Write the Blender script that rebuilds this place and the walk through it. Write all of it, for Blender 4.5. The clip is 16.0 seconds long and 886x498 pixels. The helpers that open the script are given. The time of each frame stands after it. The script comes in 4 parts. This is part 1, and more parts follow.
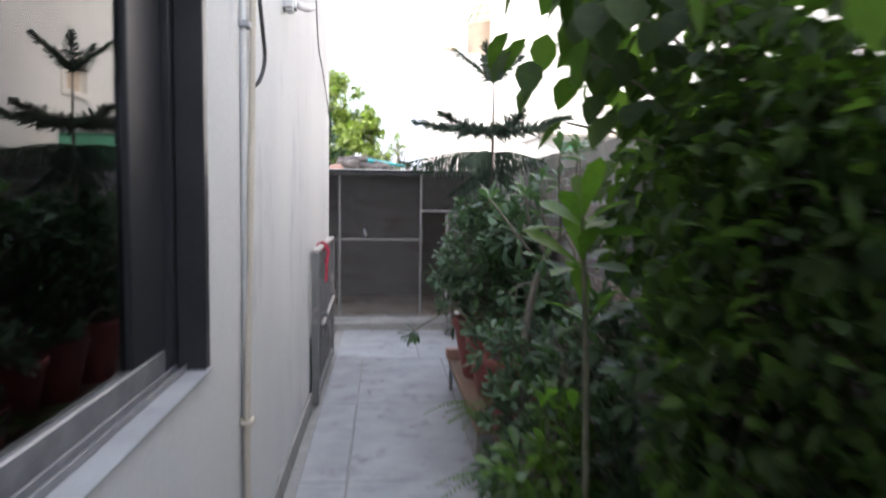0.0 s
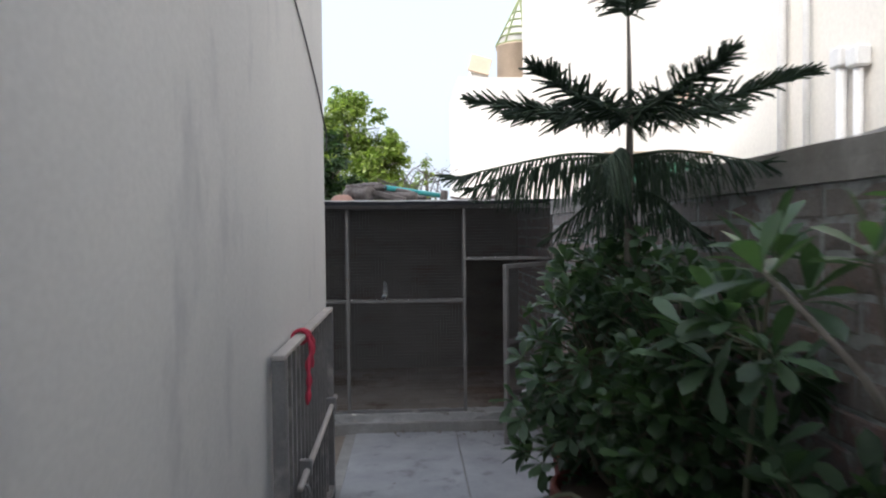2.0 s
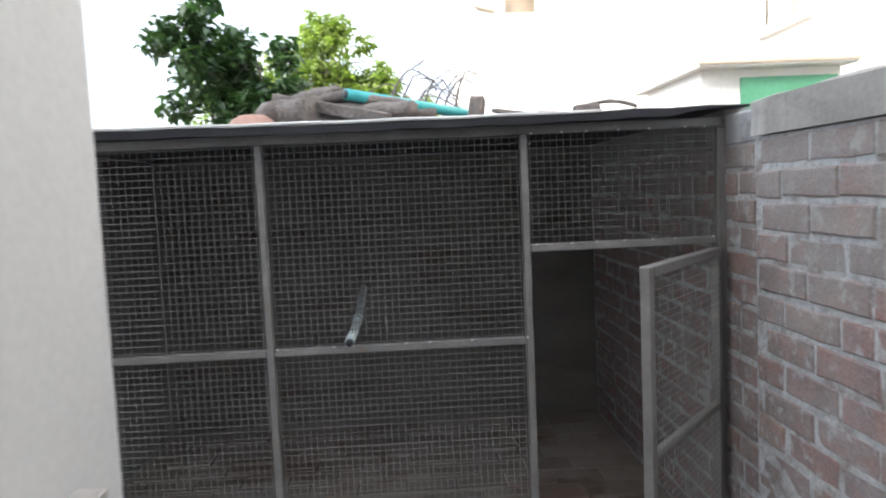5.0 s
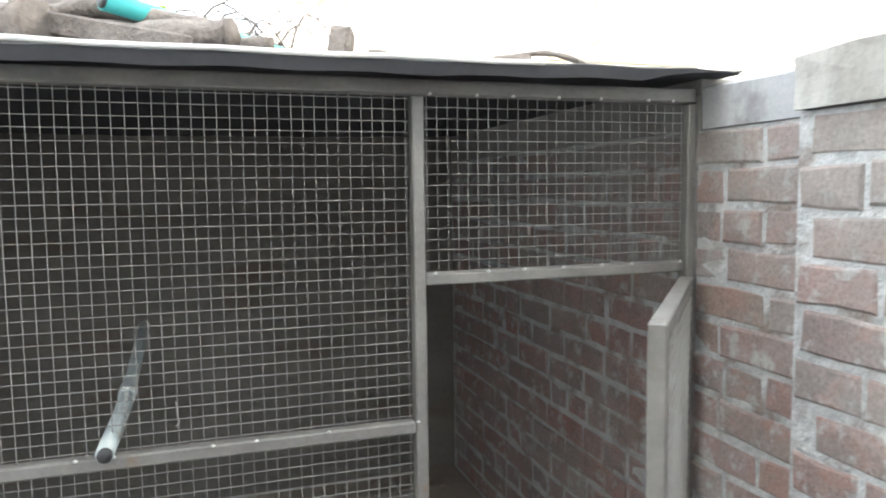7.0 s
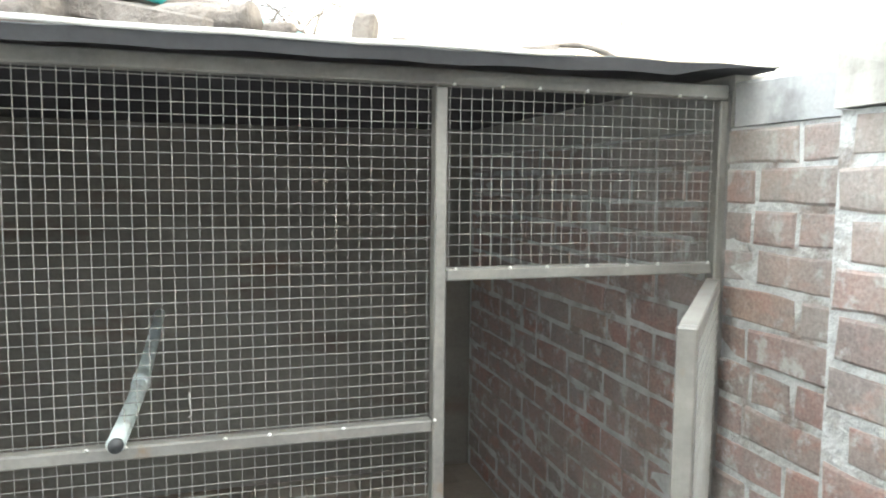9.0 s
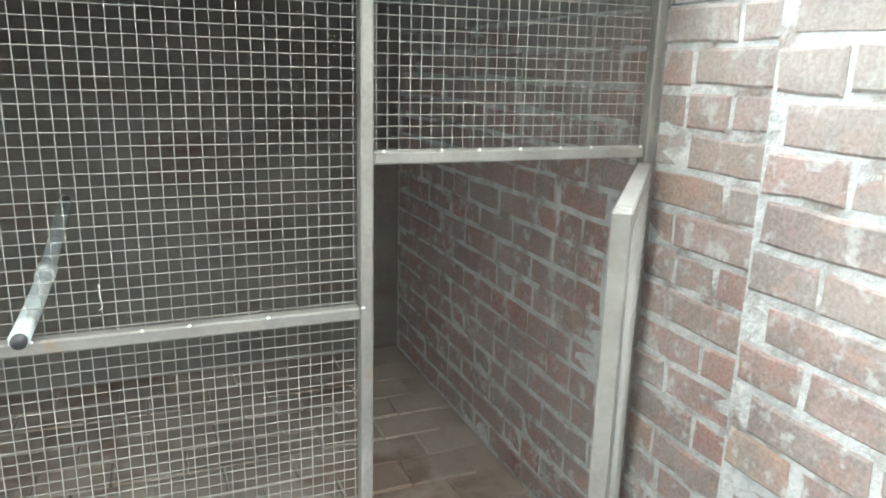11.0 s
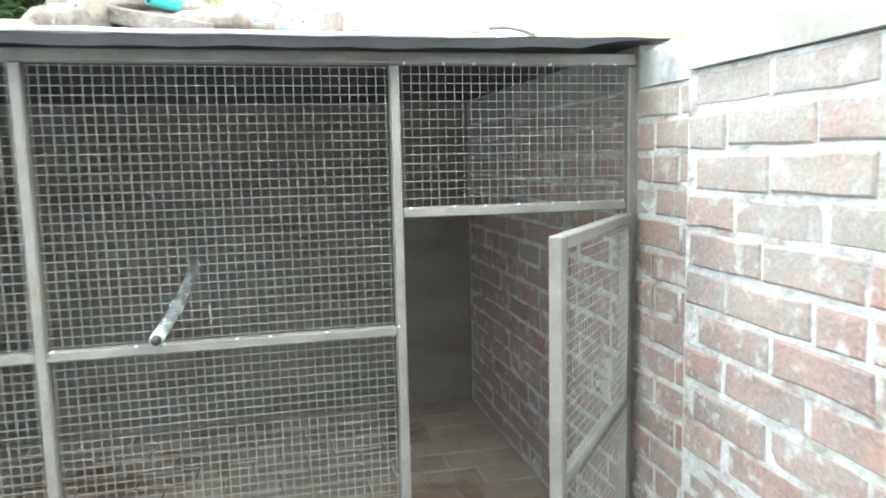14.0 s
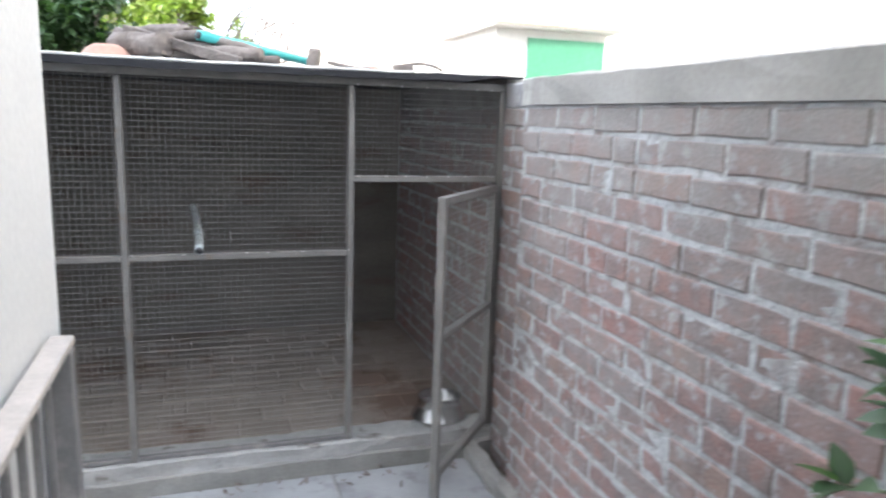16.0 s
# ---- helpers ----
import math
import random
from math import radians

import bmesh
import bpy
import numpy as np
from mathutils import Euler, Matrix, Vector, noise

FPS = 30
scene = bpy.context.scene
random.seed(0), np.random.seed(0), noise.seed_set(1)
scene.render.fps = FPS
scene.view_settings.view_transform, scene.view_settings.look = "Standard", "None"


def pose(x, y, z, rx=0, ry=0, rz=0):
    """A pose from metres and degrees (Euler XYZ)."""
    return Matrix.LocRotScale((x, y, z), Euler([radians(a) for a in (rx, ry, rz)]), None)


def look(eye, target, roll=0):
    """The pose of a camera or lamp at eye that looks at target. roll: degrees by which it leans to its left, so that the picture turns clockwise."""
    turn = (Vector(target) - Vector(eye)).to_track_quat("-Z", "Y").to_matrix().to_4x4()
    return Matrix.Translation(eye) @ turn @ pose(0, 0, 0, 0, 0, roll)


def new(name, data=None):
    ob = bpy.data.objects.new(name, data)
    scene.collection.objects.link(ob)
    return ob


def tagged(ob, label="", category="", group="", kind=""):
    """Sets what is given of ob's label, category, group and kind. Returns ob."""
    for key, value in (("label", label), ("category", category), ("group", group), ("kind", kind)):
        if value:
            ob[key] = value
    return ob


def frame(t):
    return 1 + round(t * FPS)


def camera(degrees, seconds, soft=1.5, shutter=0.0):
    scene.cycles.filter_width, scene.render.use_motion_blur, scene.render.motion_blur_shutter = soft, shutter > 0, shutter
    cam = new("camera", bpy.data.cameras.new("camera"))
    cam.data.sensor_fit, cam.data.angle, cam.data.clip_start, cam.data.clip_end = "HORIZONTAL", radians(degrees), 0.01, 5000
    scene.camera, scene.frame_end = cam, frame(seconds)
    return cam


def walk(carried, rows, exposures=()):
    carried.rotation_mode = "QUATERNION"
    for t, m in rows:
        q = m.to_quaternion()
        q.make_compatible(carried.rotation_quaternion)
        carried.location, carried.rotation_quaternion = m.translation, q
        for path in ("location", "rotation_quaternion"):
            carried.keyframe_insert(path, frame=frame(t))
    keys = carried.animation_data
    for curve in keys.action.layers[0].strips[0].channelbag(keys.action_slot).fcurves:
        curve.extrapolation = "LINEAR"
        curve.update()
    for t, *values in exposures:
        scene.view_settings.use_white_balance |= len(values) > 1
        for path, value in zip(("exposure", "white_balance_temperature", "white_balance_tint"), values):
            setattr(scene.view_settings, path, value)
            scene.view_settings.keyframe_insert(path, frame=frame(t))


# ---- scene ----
cam = camera(64.0, 16.0, 2.0, 0.5)
PATH = [
    (0, (0.683, 0.105, 1.499), (0.851, 2.092, 1.352), 0.7),
    (0.5, (0.628, 0.905, 1.492), (0.818, 2.896, 1.466), -0.3),
    (1, (0.647, 1.487, 1.542), (0.804, 3.48, 1.507), 0.7),
    (1.5, (0.61, 2.062, 1.524), (0.897, 4.039, 1.444), -4.4),
    (2, (0.687, 2.551, 1.557), (0.778, 4.548, 1.505), -0.6),
    (2.5, (0.687, 3.057, 1.572), (0.835, 5.051, 1.526), -1.0),
    (3, (0.692, 3.633, 1.569), (0.715, 5.633, 1.571), -4.7),
    (3.5, (0.684, 4.164, 1.563), (0.678, 6.163, 1.496), -3.3),
    (6, (0.735, 6.302, 1.528), (1.087, 8.262, 1.345), -0.6),
    (6.5, (0.7, 6.505, 1.52), (1.369, 8.383, 1.355), 1.2),
    (7, (0.683, 6.59, 1.528), (1.297, 8.486, 1.362), -0.7),
    (7.5, (0.672, 6.63, 1.525), (1.185, 8.554, 1.345), 0.4),
    (8, (0.686, 6.636, 1.525), (1.243, 8.549, 1.346), 0.4),
    (8.5, (0.688, 6.633, 1.523), (1.234, 8.549, 1.347), 0.3),
    (9, (0.685, 6.629, 1.526), (1.255, 8.537, 1.344), 0.6),
    (9.5, (0.694, 6.639, 1.518), (1.318, 8.522, 1.266), 1.4),
    (10, (0.718, 6.679, 1.51), (1.379, 8.518, 1.087), 2.2),
    (10.2, (0.72, 6.693, 1.513), (1.426, 8.502, 1.033), 2.5),
    (12.3, (0.667, 6.677, 1.512), (1.428, 8.459, 1.017), 1.2),
    (12.5, (0.755, 6.679, 1.491), (1.451, 8.505, 1.063), 2.5),
    (13, (0.805, 6.608, 1.472), (1.197, 8.523, 1.044), 0.7),
    (13.5, (0.861, 6.407, 1.476), (1.139, 8.356, 1.125), 2.6),
    (14, (0.787, 6.16, 1.477), (1.234, 8.093, 1.227), -1.3),
    (14.5, (0.69, 5.791, 1.552), (1.106, 7.72, 1.223), -0.5),
    (15, (0.661, 5.394, 1.534), (1.028, 7.34, 1.255), 1.3),
    (15.5, (0.555, 5.186, 1.597), (0.988, 7.094, 1.187), -1.6),
    (16, (0.511, 5.035, 1.606), (1.141, 6.898, 1.242), 1.9),
]
EXPOSURES = [(0, 1.35, 5850, 12), (1, 0.62, 5850, 10), (2, 0.25, 5850, 9), (2.5, 0.33, 5850, 9), (3.5, 0.55, 5850, 9), (6, 1.65, 6000, 4), (7, 2.15, 6150, 2), (8, 2.5, 6300, 0), (10, 2.8, 6250, -4), (12.5, 3.1, 6100, -5), (13.5, 3.1, 5900, -6), (14.5, 2.75, 6100, -2), (15, 1.95, 5950, 4), (16, 1.85, 5800, 7)]
walk(cam, [(t, look(eye, target, roll)) for t, eye, target, roll in PATH], EXPOSURES)

# ---- world, sun ----
world = bpy.data.worlds.new("world")
scene.world = world
world.use_nodes = True
wn = world.node_tree.nodes
sky = wn.new("ShaderNodeTexSky")
sky.sky_type, sky.sun_disc = "NISHITA", False
sky.sun_elevation, sky.sun_rotation = radians(38), radians(227)
sky.air_density, sky.dust_density, sky.ozone_density = 0.6, 10.0, 0.5
wn["Background"].inputs["Strength"].default_value = 0.12
# the white haze of a bright, thinly overcast sky over the blue
haze = wn.new("ShaderNodeMix")
haze.data_type, haze.blend_type = "RGBA", "ADD"
haze.inputs["Factor"].default_value, haze.inputs["B"].default_value = 1.0, (6.2, 6.35, 6.6, 1)
world.node_tree.links.new(sky.outputs[0], haze.inputs["A"])
world.node_tree.links.new(haze.outputs["Result"], wn["Background"].inputs["Color"])
sun = new("sun", bpy.data.lights.new("sun", "SUN"))
sun.data.energy, sun.data.angle, sun.data.color = 1.5, radians(10), (1.0, 0.95, 0.87)
sun.matrix_world = look((-6.5, -6, 7), (0, 0, 0))


# ---- materials ----
def node_mat(name):
    m = bpy.data.materials.new(name)
    m.use_nodes = True
    nt = m.node_tree
    return m, nt, nt.nodes["Principled BSDF"]


def ramp(nt, fac, stops):
    r = nt.nodes.new("ShaderNodeValToRGB")
    e = r.color_ramp.elements
    while len(e) < len(stops):
        e.new(0.5)
    for el, (p, c) in zip(e, stops):
        el.position, el.color = p, (*c, 1)
    nt.links.new(fac, r.inputs["Fac"])
    return r.outputs["Color"]


def tex_noise(nt, scale, detail=4, stretch=(1, 1, 1), rough=0.6, world_space=False):
    tc = nt.nodes.new("ShaderNodeTexCoord")
    mp = nt.nodes.new("ShaderNodeMapping")
    mp.inputs["Scale"].default_value = stretch
    n = nt.nodes.new("ShaderNodeTexNoise")
    n.inputs["Scale"].default_value, n.inputs["Detail"].default_value, n.inputs["Roughness"].default_value = scale, detail, rough
    place = nt.nodes.new("ShaderNodeNewGeometry").outputs["Position"] if world_space else tc.outputs["Object"]
    nt.links.new(place, mp.inputs["Vector"])
    nt.links.new(mp.outputs["Vector"], n.inputs["Vector"])
    return n.outputs["Fac"]


def mix(nt, fac, a, b, mode="MIX"):
    m = nt.nodes.new("ShaderNodeMix")
    m.data_type, m.blend_type = "RGBA", mode
    for sock, v in ((m.inputs["Factor"], fac), (m.inputs["A"], a), (m.inputs["B"], b)):
        if isinstance(v, bpy.types.NodeSocket):
            nt.links.new(v, sock)
        else:
            sock.default_value = v if isinstance(v, (int, float)) else (*v, 1)
    return m.outputs["Result"]


def bump(nt, bsdf, fac, strength, dist):
    b = nt.nodes.new("ShaderNodeBump")
    b.inputs["Strength"].default_value, b.inputs["Distance"].default_value = strength, dist
    nt.links.new(fac, b.inputs["Height"])
    nt.links.new(b.outputs["Normal"], bsdf.inputs["Normal"])


def surface(name, dark, light, rough=0.7, metal=0.0, big=1.5, fine=40, relief=0.3, depth=0.004, stain=None, stain_scale=3, stain_at=(0.55, 0.75), stretch=(1, 1, 1), vary=0.0, world_space=False):
    """A worn surface: two scales of colour noise, an optional stain, fine relief."""
    m, nt, b = node_mat(name)
    col = ramp(nt, tex_noise(nt, big, 5, stretch, world_space=world_space), [(0.3, dark), (0.7, light)])
    f = tex_noise(nt, fine, 4, world_space=world_space)
    col = mix(nt, 0.25, col, ramp(nt, f, [(0.3, tuple(c * 0.7 for c in dark)), (0.7, light)]))
    if stain:
        col = mix(nt, ramp(nt, tex_noise(nt, stain_scale, 6, stretch, world_space=world_space), [(stain_at[0], (0, 0, 0)), (stain_at[1], (1, 1, 1))]), col, stain)
    if vary:
        oi = nt.nodes.new("ShaderNodeObjectInfo")
        col = mix(nt, vary, col, ramp(nt, oi.outputs["Random"], [(0, tuple(c * 0.45 for c in dark)), (1, tuple(min(1, c * 1.3) for c in light))]))
    nt.links.new(col, b.inputs["Base Color"])
    b.inputs["Roughness"].default_value, b.inputs["Metallic"].default_value = rough, metal
    if relief:
        bump(nt, b, f, relief, depth)
    return m


def brick_mat(name, island):
    """Burnt clay in dull reds, mauves and greys, smeared with pale mortar."""
    m, nt, b = node_mat(name)
    if island:
        rnd = nt.nodes.new("ShaderNodeNewGeometry").outputs["Random Per Island"]
    else:
        rnd = nt.nodes.new("ShaderNodeObjectInfo").outputs["Random"]
    tone = ramp(nt, rnd, [(0.0, (0.20, 0.155, 0.145)), (0.14, (0.37, 0.175, 0.15)), (0.30, (0.27, 0.215, 0.20)), (0.46, (0.34, 0.24, 0.21)), (0.60, (0.36, 0.155, 0.135)), (0.76, (0.33, 0.295, 0.28)), (0.88, (0.25, 0.175, 0.165)), (1.0, (0.43, 0.275, 0.20))])
    geo = nt.nodes.new("ShaderNodeNewGeometry")

    def pn(scale, detail, stretch=(1, 1, 1)):
        mp = nt.nodes.new("ShaderNodeMapping")
        mp.inputs["Scale"].default_value = stretch
        n = nt.nodes.new("ShaderNodeTexNoise")
        n.inputs["Scale"].default_value, n.inputs["Detail"].default_value, n.inputs["Roughness"].default_value = scale, detail, 0.65
        nt.links.new(geo.outputs["Position"], mp.inputs["Vector"])
        nt.links.new(mp.outputs["Vector"], n.inputs["Vector"])
        return n.outputs["Fac"]
    # sooty and red patches inside a brick
    col = mix(nt, ramp(nt, pn(13, 5), [(0.38, (0.05, 0.05, 0.05)), (0.64, (0.75, 0.75, 0.75))]), tone, (0.17, 0.145, 0.14))
    col = mix(nt, ramp(nt, pn(11, 4, (1, 1, 1.6)), [(0.50, (0, 0, 0)), (0.64, (0.75, 0.75, 0.75))]), col, (0.38, 0.195, 0.16))
    # dust and mortar smeared over
    col = mix(nt, ramp(nt, pn(3.2, 7), [(0.42, (0.04, 0.04, 0.04)), (0.68, (0.52, 0.52, 0.52))]), col, (0.37, 0.36, 0.345))
    smear = pn(17, 8)
    col = mix(nt, ramp(nt, smear, [(0.54, (0, 0, 0)), (0.63, (0.85, 0.85, 0.85))]), col, (0.50, 0.50, 0.495))
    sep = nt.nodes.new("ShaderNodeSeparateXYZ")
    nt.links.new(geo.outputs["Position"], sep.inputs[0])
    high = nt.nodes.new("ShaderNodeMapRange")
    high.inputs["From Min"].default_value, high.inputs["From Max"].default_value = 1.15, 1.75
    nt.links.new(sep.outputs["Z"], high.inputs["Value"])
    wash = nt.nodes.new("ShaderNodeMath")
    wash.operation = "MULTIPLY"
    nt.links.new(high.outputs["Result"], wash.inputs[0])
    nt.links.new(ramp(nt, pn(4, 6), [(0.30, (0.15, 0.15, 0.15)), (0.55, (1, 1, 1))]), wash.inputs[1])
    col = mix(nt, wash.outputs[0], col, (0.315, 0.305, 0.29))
    fine = pn(110, 5)
    col = mix(nt, 0.28, col, ramp(nt, fine, [(0.35, (0.07, 0.06, 0.058)), (0.65, (0.40, 0.35, 0.335))]))
    nt.links.new(col, b.inputs["Base Color"])
    b.inputs["Roughness"].default_value = 0.92
    rough = mix(nt, 0.5, fine, smear)
    bump(nt, b, rough, 0.7, 0.005)
    return m


def leaf_mat(name, dark, light, through_light=0.3, rough=0.4):
    m, nt, b = node_mat(name)
    geo = nt.nodes.new("ShaderNodeNewGeometry")
    oi = nt.nodes.new("ShaderNodeObjectInfo")
    add = nt.nodes.new("ShaderNodeMath")
    add.operation = "ADD"
    nt.links.new(geo.outputs["Random Per Island"], add.inputs[0])
    nt.links.new(oi.outputs["Random"], add.inputs[1])
    fr = nt.nodes.new("ShaderNodeMath")
    fr.operation = "FRACT"
    nt.links.new(add.outputs[0], fr.inputs[0])
    col = ramp(nt, fr.outputs[0], [(0, dark), (0.7, light), (1, tuple(min(1, c * 1.5) for c in light))])
    col = mix(nt, 0.3, col, ramp(nt, tex_noise(nt, 30, 3), [(0.3, tuple(c * 0.5 for c in dark)), (0.7, light)]))
    nt.links.new(col, b.inputs["Base Color"])
    b.inputs["Roughness"].default_value = rough
    tr = nt.nodes.new("ShaderNodeBsdfTranslucent")
    nt.links.new(mix(nt, 1.0, col, (1.6, 2.0, 0.7), "MULTIPLY"), tr.inputs["Color"])
    ms = nt.nodes.new("ShaderNodeMixShader")
    ms.inputs["Fac"].default_value = through_light
    nt.links.new(b.outputs[0], ms.inputs[1])
    nt.links.new(tr.outputs[0], ms.inputs[2])
    nt.links.new(ms.outputs[0], nt.nodes["Material Output"].inputs["Surface"])
    return m


M = {
    "plaster": surface("white_plaster", (0.60, 0.60, 0.60), (0.70, 0.70, 0.69), 0.85, big=1.2, fine=60, relief=0.15, stain=(0.40, 0.41, 0.44), stain_scale=3.0, stain_at=(0.56, 0.82), stretch=(1, 1, 0.45)),
    "slab": surface("concrete_slab", (0.28, 0.285, 0.295), (0.43, 0.435, 0.445), 0.85, big=3.5, fine=120, relief=0.3, depth=0.002, stain=(0.17, 0.165, 0.165), stain_scale=5, stain_at=(0.56, 0.74)),
    "cement": surface("cement", (0.24, 0.235, 0.22), (0.38, 0.37, 0.35), 0.9, big=5, fine=70, relief=0.5, stain=(0.20, 0.19, 0.17), stain_scale=6),
    "pale_cement": surface("pale_cement", (0.34, 0.335, 0.32), (0.50, 0.495, 0.48), 0.9, big=7, fine=70, relief=0.5, stain=(0.20, 0.185, 0.165), stain_scale=9, stain_at=(0.58, 0.68)),
    "cope": surface("cement_coping", (0.27, 0.255, 0.235), (0.40, 0.385, 0.355), 0.9, big=4, fine=60, relief=0.5, stain=(0.52, 0.51, 0.48), stain_scale=5, stretch=(1, 1, 0.4)),
    "mortar": surface("mortar", (0.37, 0.375, 0.38), (0.58, 0.59, 0.595), 0.95, big=14, fine=45, relief=1.0, depth=0.012, stain=(0.25, 0.21, 0.19), stain_scale=11, stain_at=(0.50, 0.66)),
    "shade_plaster": surface("shade_toned_plaster", (0.13, 0.12, 0.105), (0.20, 0.185, 0.165), 0.95, big=2, fine=50, relief=0.5, stain=(0.13, 0.09, 0.068), stain_scale=2.2, stretch=(1, 1, 3)),
    "paver": surface("paver", (0.23, 0.195, 0.165), (0.36, 0.31, 0.265), 0.85, big=5, fine=60, relief=0.4, stain=(0.17, 0.11, 0.08), stain_scale=1.7, stain_at=(0.54, 0.62), vary=0.22, world_space=True),
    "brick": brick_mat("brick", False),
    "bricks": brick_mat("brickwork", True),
    "steel": surface("painted_steel", (0.155, 0.145, 0.135), (0.245, 0.235, 0.22), 0.5, big=8, fine=90, relief=0.15, depth=0.001, stain=(0.20, 0.15, 0.11), stain_scale=14, stain_at=(0.62, 0.75)),
    "wire": surface("galvanised_wire", (0.26, 0.25, 0.235), (0.36, 0.35, 0.33), 0.5, 0.1, big=8, fine=60, relief=0),
    "sheet": surface("roof_sheet", (0.028, 0.028, 0.032), (0.050, 0.050, 0.055), 0.95, 0.0, big=3, fine=50, relief=0.2),
    "gate": surface("gate_paint", (0.16, 0.155, 0.155), (0.24, 0.23, 0.225), 0.5, big=5, fine=80, relief=0.2, depth=0.001, stain=(0.40, 0.37, 0.34), stain_scale=7),
    "dust": surface("dusty_paint", (0.36, 0.33, 0.305), (0.50, 0.46, 0.43), 0.85, big=8, fine=80, relief=0.3, depth=0.001),
    "rope": surface("red_cloth", (0.36, 0.02, 0.05), (0.55, 0.05, 0.09), 0.85, big=30, fine=150, relief=0.6),
    "terracotta": surface("red_pot", (0.17, 0.036, 0.030), (0.25, 0.055, 0.042), 0.6, big=4, fine=50, relief=0.2, stain=(0.16, 0.06, 0.045), stain_scale=5),
    "pale_clay": surface("pale_clay", (0.42, 0.24, 0.18), (0.55, 0.34, 0.27), 0.8, big=6, fine=60),
    "soil": surface("soil", (0.05, 0.035, 0.025), (0.10, 0.075, 0.055), 0.95, big=12, fine=80, relief=1, depth=0.01),
    "bark": surface("bark", (0.15, 0.13, 0.105), (0.30, 0.27, 0.23), 0.9, big=18, fine=90, relief=0.7, stretch=(1, 1, 0.4)),
    "stem": surface("green_stem", (0.10, 0.10, 0.06), (0.19, 0.18, 0.12), 0.7, big=15, fine=70),
    "dead": surface("dead_wood", (0.15, 0.125, 0.11), (0.33, 0.29, 0.265), 0.95, big=10, fine=60, relief=0.9, depth=0.01, stretch=(1, 1, 1)),
    "cyan": surface("cyan_pipe", (0.07, 0.50, 0.50), (0.12, 0.62, 0.62), 0.35, big=6, fine=50, relief=0),
    "grey_pipe": surface("grey_pipe", (0.40, 0.45, 0.46), (0.52, 0.57, 0.57), 0.4, big=10, fine=50, relief=0, stain=(0.25, 0.25, 0.24), stain_scale=20),
    "cream_pipe": surface("cream_pipe", (0.50, 0.44, 0.35), (0.63, 0.57, 0.48), 0.5, big=4, fine=60, relief=0.1),
    "white_pvc": surface("white_pvc", (0.66, 0.65, 0.63), (0.78, 0.77, 0.75), 0.45, big=6, fine=50, relief=0),
    "black_cable": surface("black_cable", (0.03, 0.03, 0.035), (0.06, 0.06, 0.06), 0.5, big=9, fine=50, relief=0),
    "black_frame": surface("black_frame", (0.018, 0.018, 0.02), (0.035, 0.035, 0.04), 0.35, big=3, fine=60, relief=0.05),
    "alu": surface("dusty_aluminium", (0.22, 0.22, 0.23), (0.42, 0.42, 0.43), 0.45, 0.5, big=12, fine=90, relief=0.1),
    "steel_bowl": surface("stainless_steel", (0.55, 0.55, 0.55), (0.68, 0.68, 0.68), 0.22, 1.0, big=5, fine=40, relief=0),
    "wood": surface("old_board", (0.20, 0.13, 0.09), (0.34, 0.23, 0.165), 0.8, big=6, fine=60, stretch=(1, 0.2, 1)),
    "facade": surface("cream_paint", (0.70, 0.66, 0.59), (0.78, 0.74, 0.67), 0.85, big=0.6, fine=20, relief=0.1),
    "white_wall": surface("white_wash", (0.68, 0.67, 0.64), (0.78, 0.77, 0.74), 0.85, big=0.8, fine=20, relief=0.1),
    "green_panel": surface("green_panel", (0.09, 0.29, 0.17), (0.13, 0.38, 0.23), 0.5, big=1, fine=20, relief=0),
    "lattice": surface("green_lattice", (0.22, 0.27, 0.12), (0.30, 0.35, 0.17), 0.6, big=1, fine=20, relief=0),
    "tan": surface("tan_tile", (0.50, 0.40, 0.30), (0.60, 0.49, 0.37), 0.8, big=2, fine=20),
    "ground": surface("earth", (0.16, 0.13, 0.10), (0.26, 0.22, 0.18), 0.95, big=1, fine=12, relief=0.5),
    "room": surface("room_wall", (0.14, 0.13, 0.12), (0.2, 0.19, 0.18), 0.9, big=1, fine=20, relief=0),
    "leaf_dark": leaf_mat("leaf_dark", (0.030, 0.060, 0.028), (0.065, 0.115, 0.050), 0.25),
    "leaf_grey": leaf_mat("leaf_grey_green", (0.045, 0.085, 0.050), (0.10, 0.16, 0.095), 0.25),
    "leaf_bright": leaf_mat("leaf_bright", (0.048, 0.098, 0.02), (0.10, 0.165, 0.035), 0.45),
    "leaf_vine": leaf_mat("leaf_vine", (0.022, 0.042, 0.012), (0.060, 0.095, 0.024), 0.55, 0.6),
    "needle": leaf_mat("needle", (0.022, 0.045, 0.026), (0.040, 0.070, 0.036), 0.12, 0.6),
    "leaf_tree": leaf_mat("leaf_tree", (0.13, 0.18, 0.05), (0.25, 0.29, 0.10), 0.4),
}
glass, gnt, gb = node_mat("tinted_glass")
gb.inputs["Base Color"].default_value = (0.10, 0.11, 0.11, 1)
gb.inputs["Roughness"].default_value, gb.inputs["Transmission Weight"].default_value, gb.inputs["IOR"].default_value = 0.015, 1.0, 1.6
M["glass"] = glass


# ---- mesh helpers ----
def empty(name, x=0, y=0, z=0):
    e = new(name)
    e.empty_display_size = 0.05
    e.location = (x, y, z)
    return e


def put(ob, parent):
    """Parents ob and keeps its place in the world."""
    if parent is not None:
        ob.parent = parent
        chain, o = [], parent
        while o is not None:
            chain.append(o)
            o = o.parent
        base = Matrix()
        for o in reversed(chain):
            base = base @ o.matrix_parent_inverse @ Matrix.LocRotScale(o.location, o.rotation_euler, None)
        ob.matrix_parent_inverse = base.inverted()
    return ob


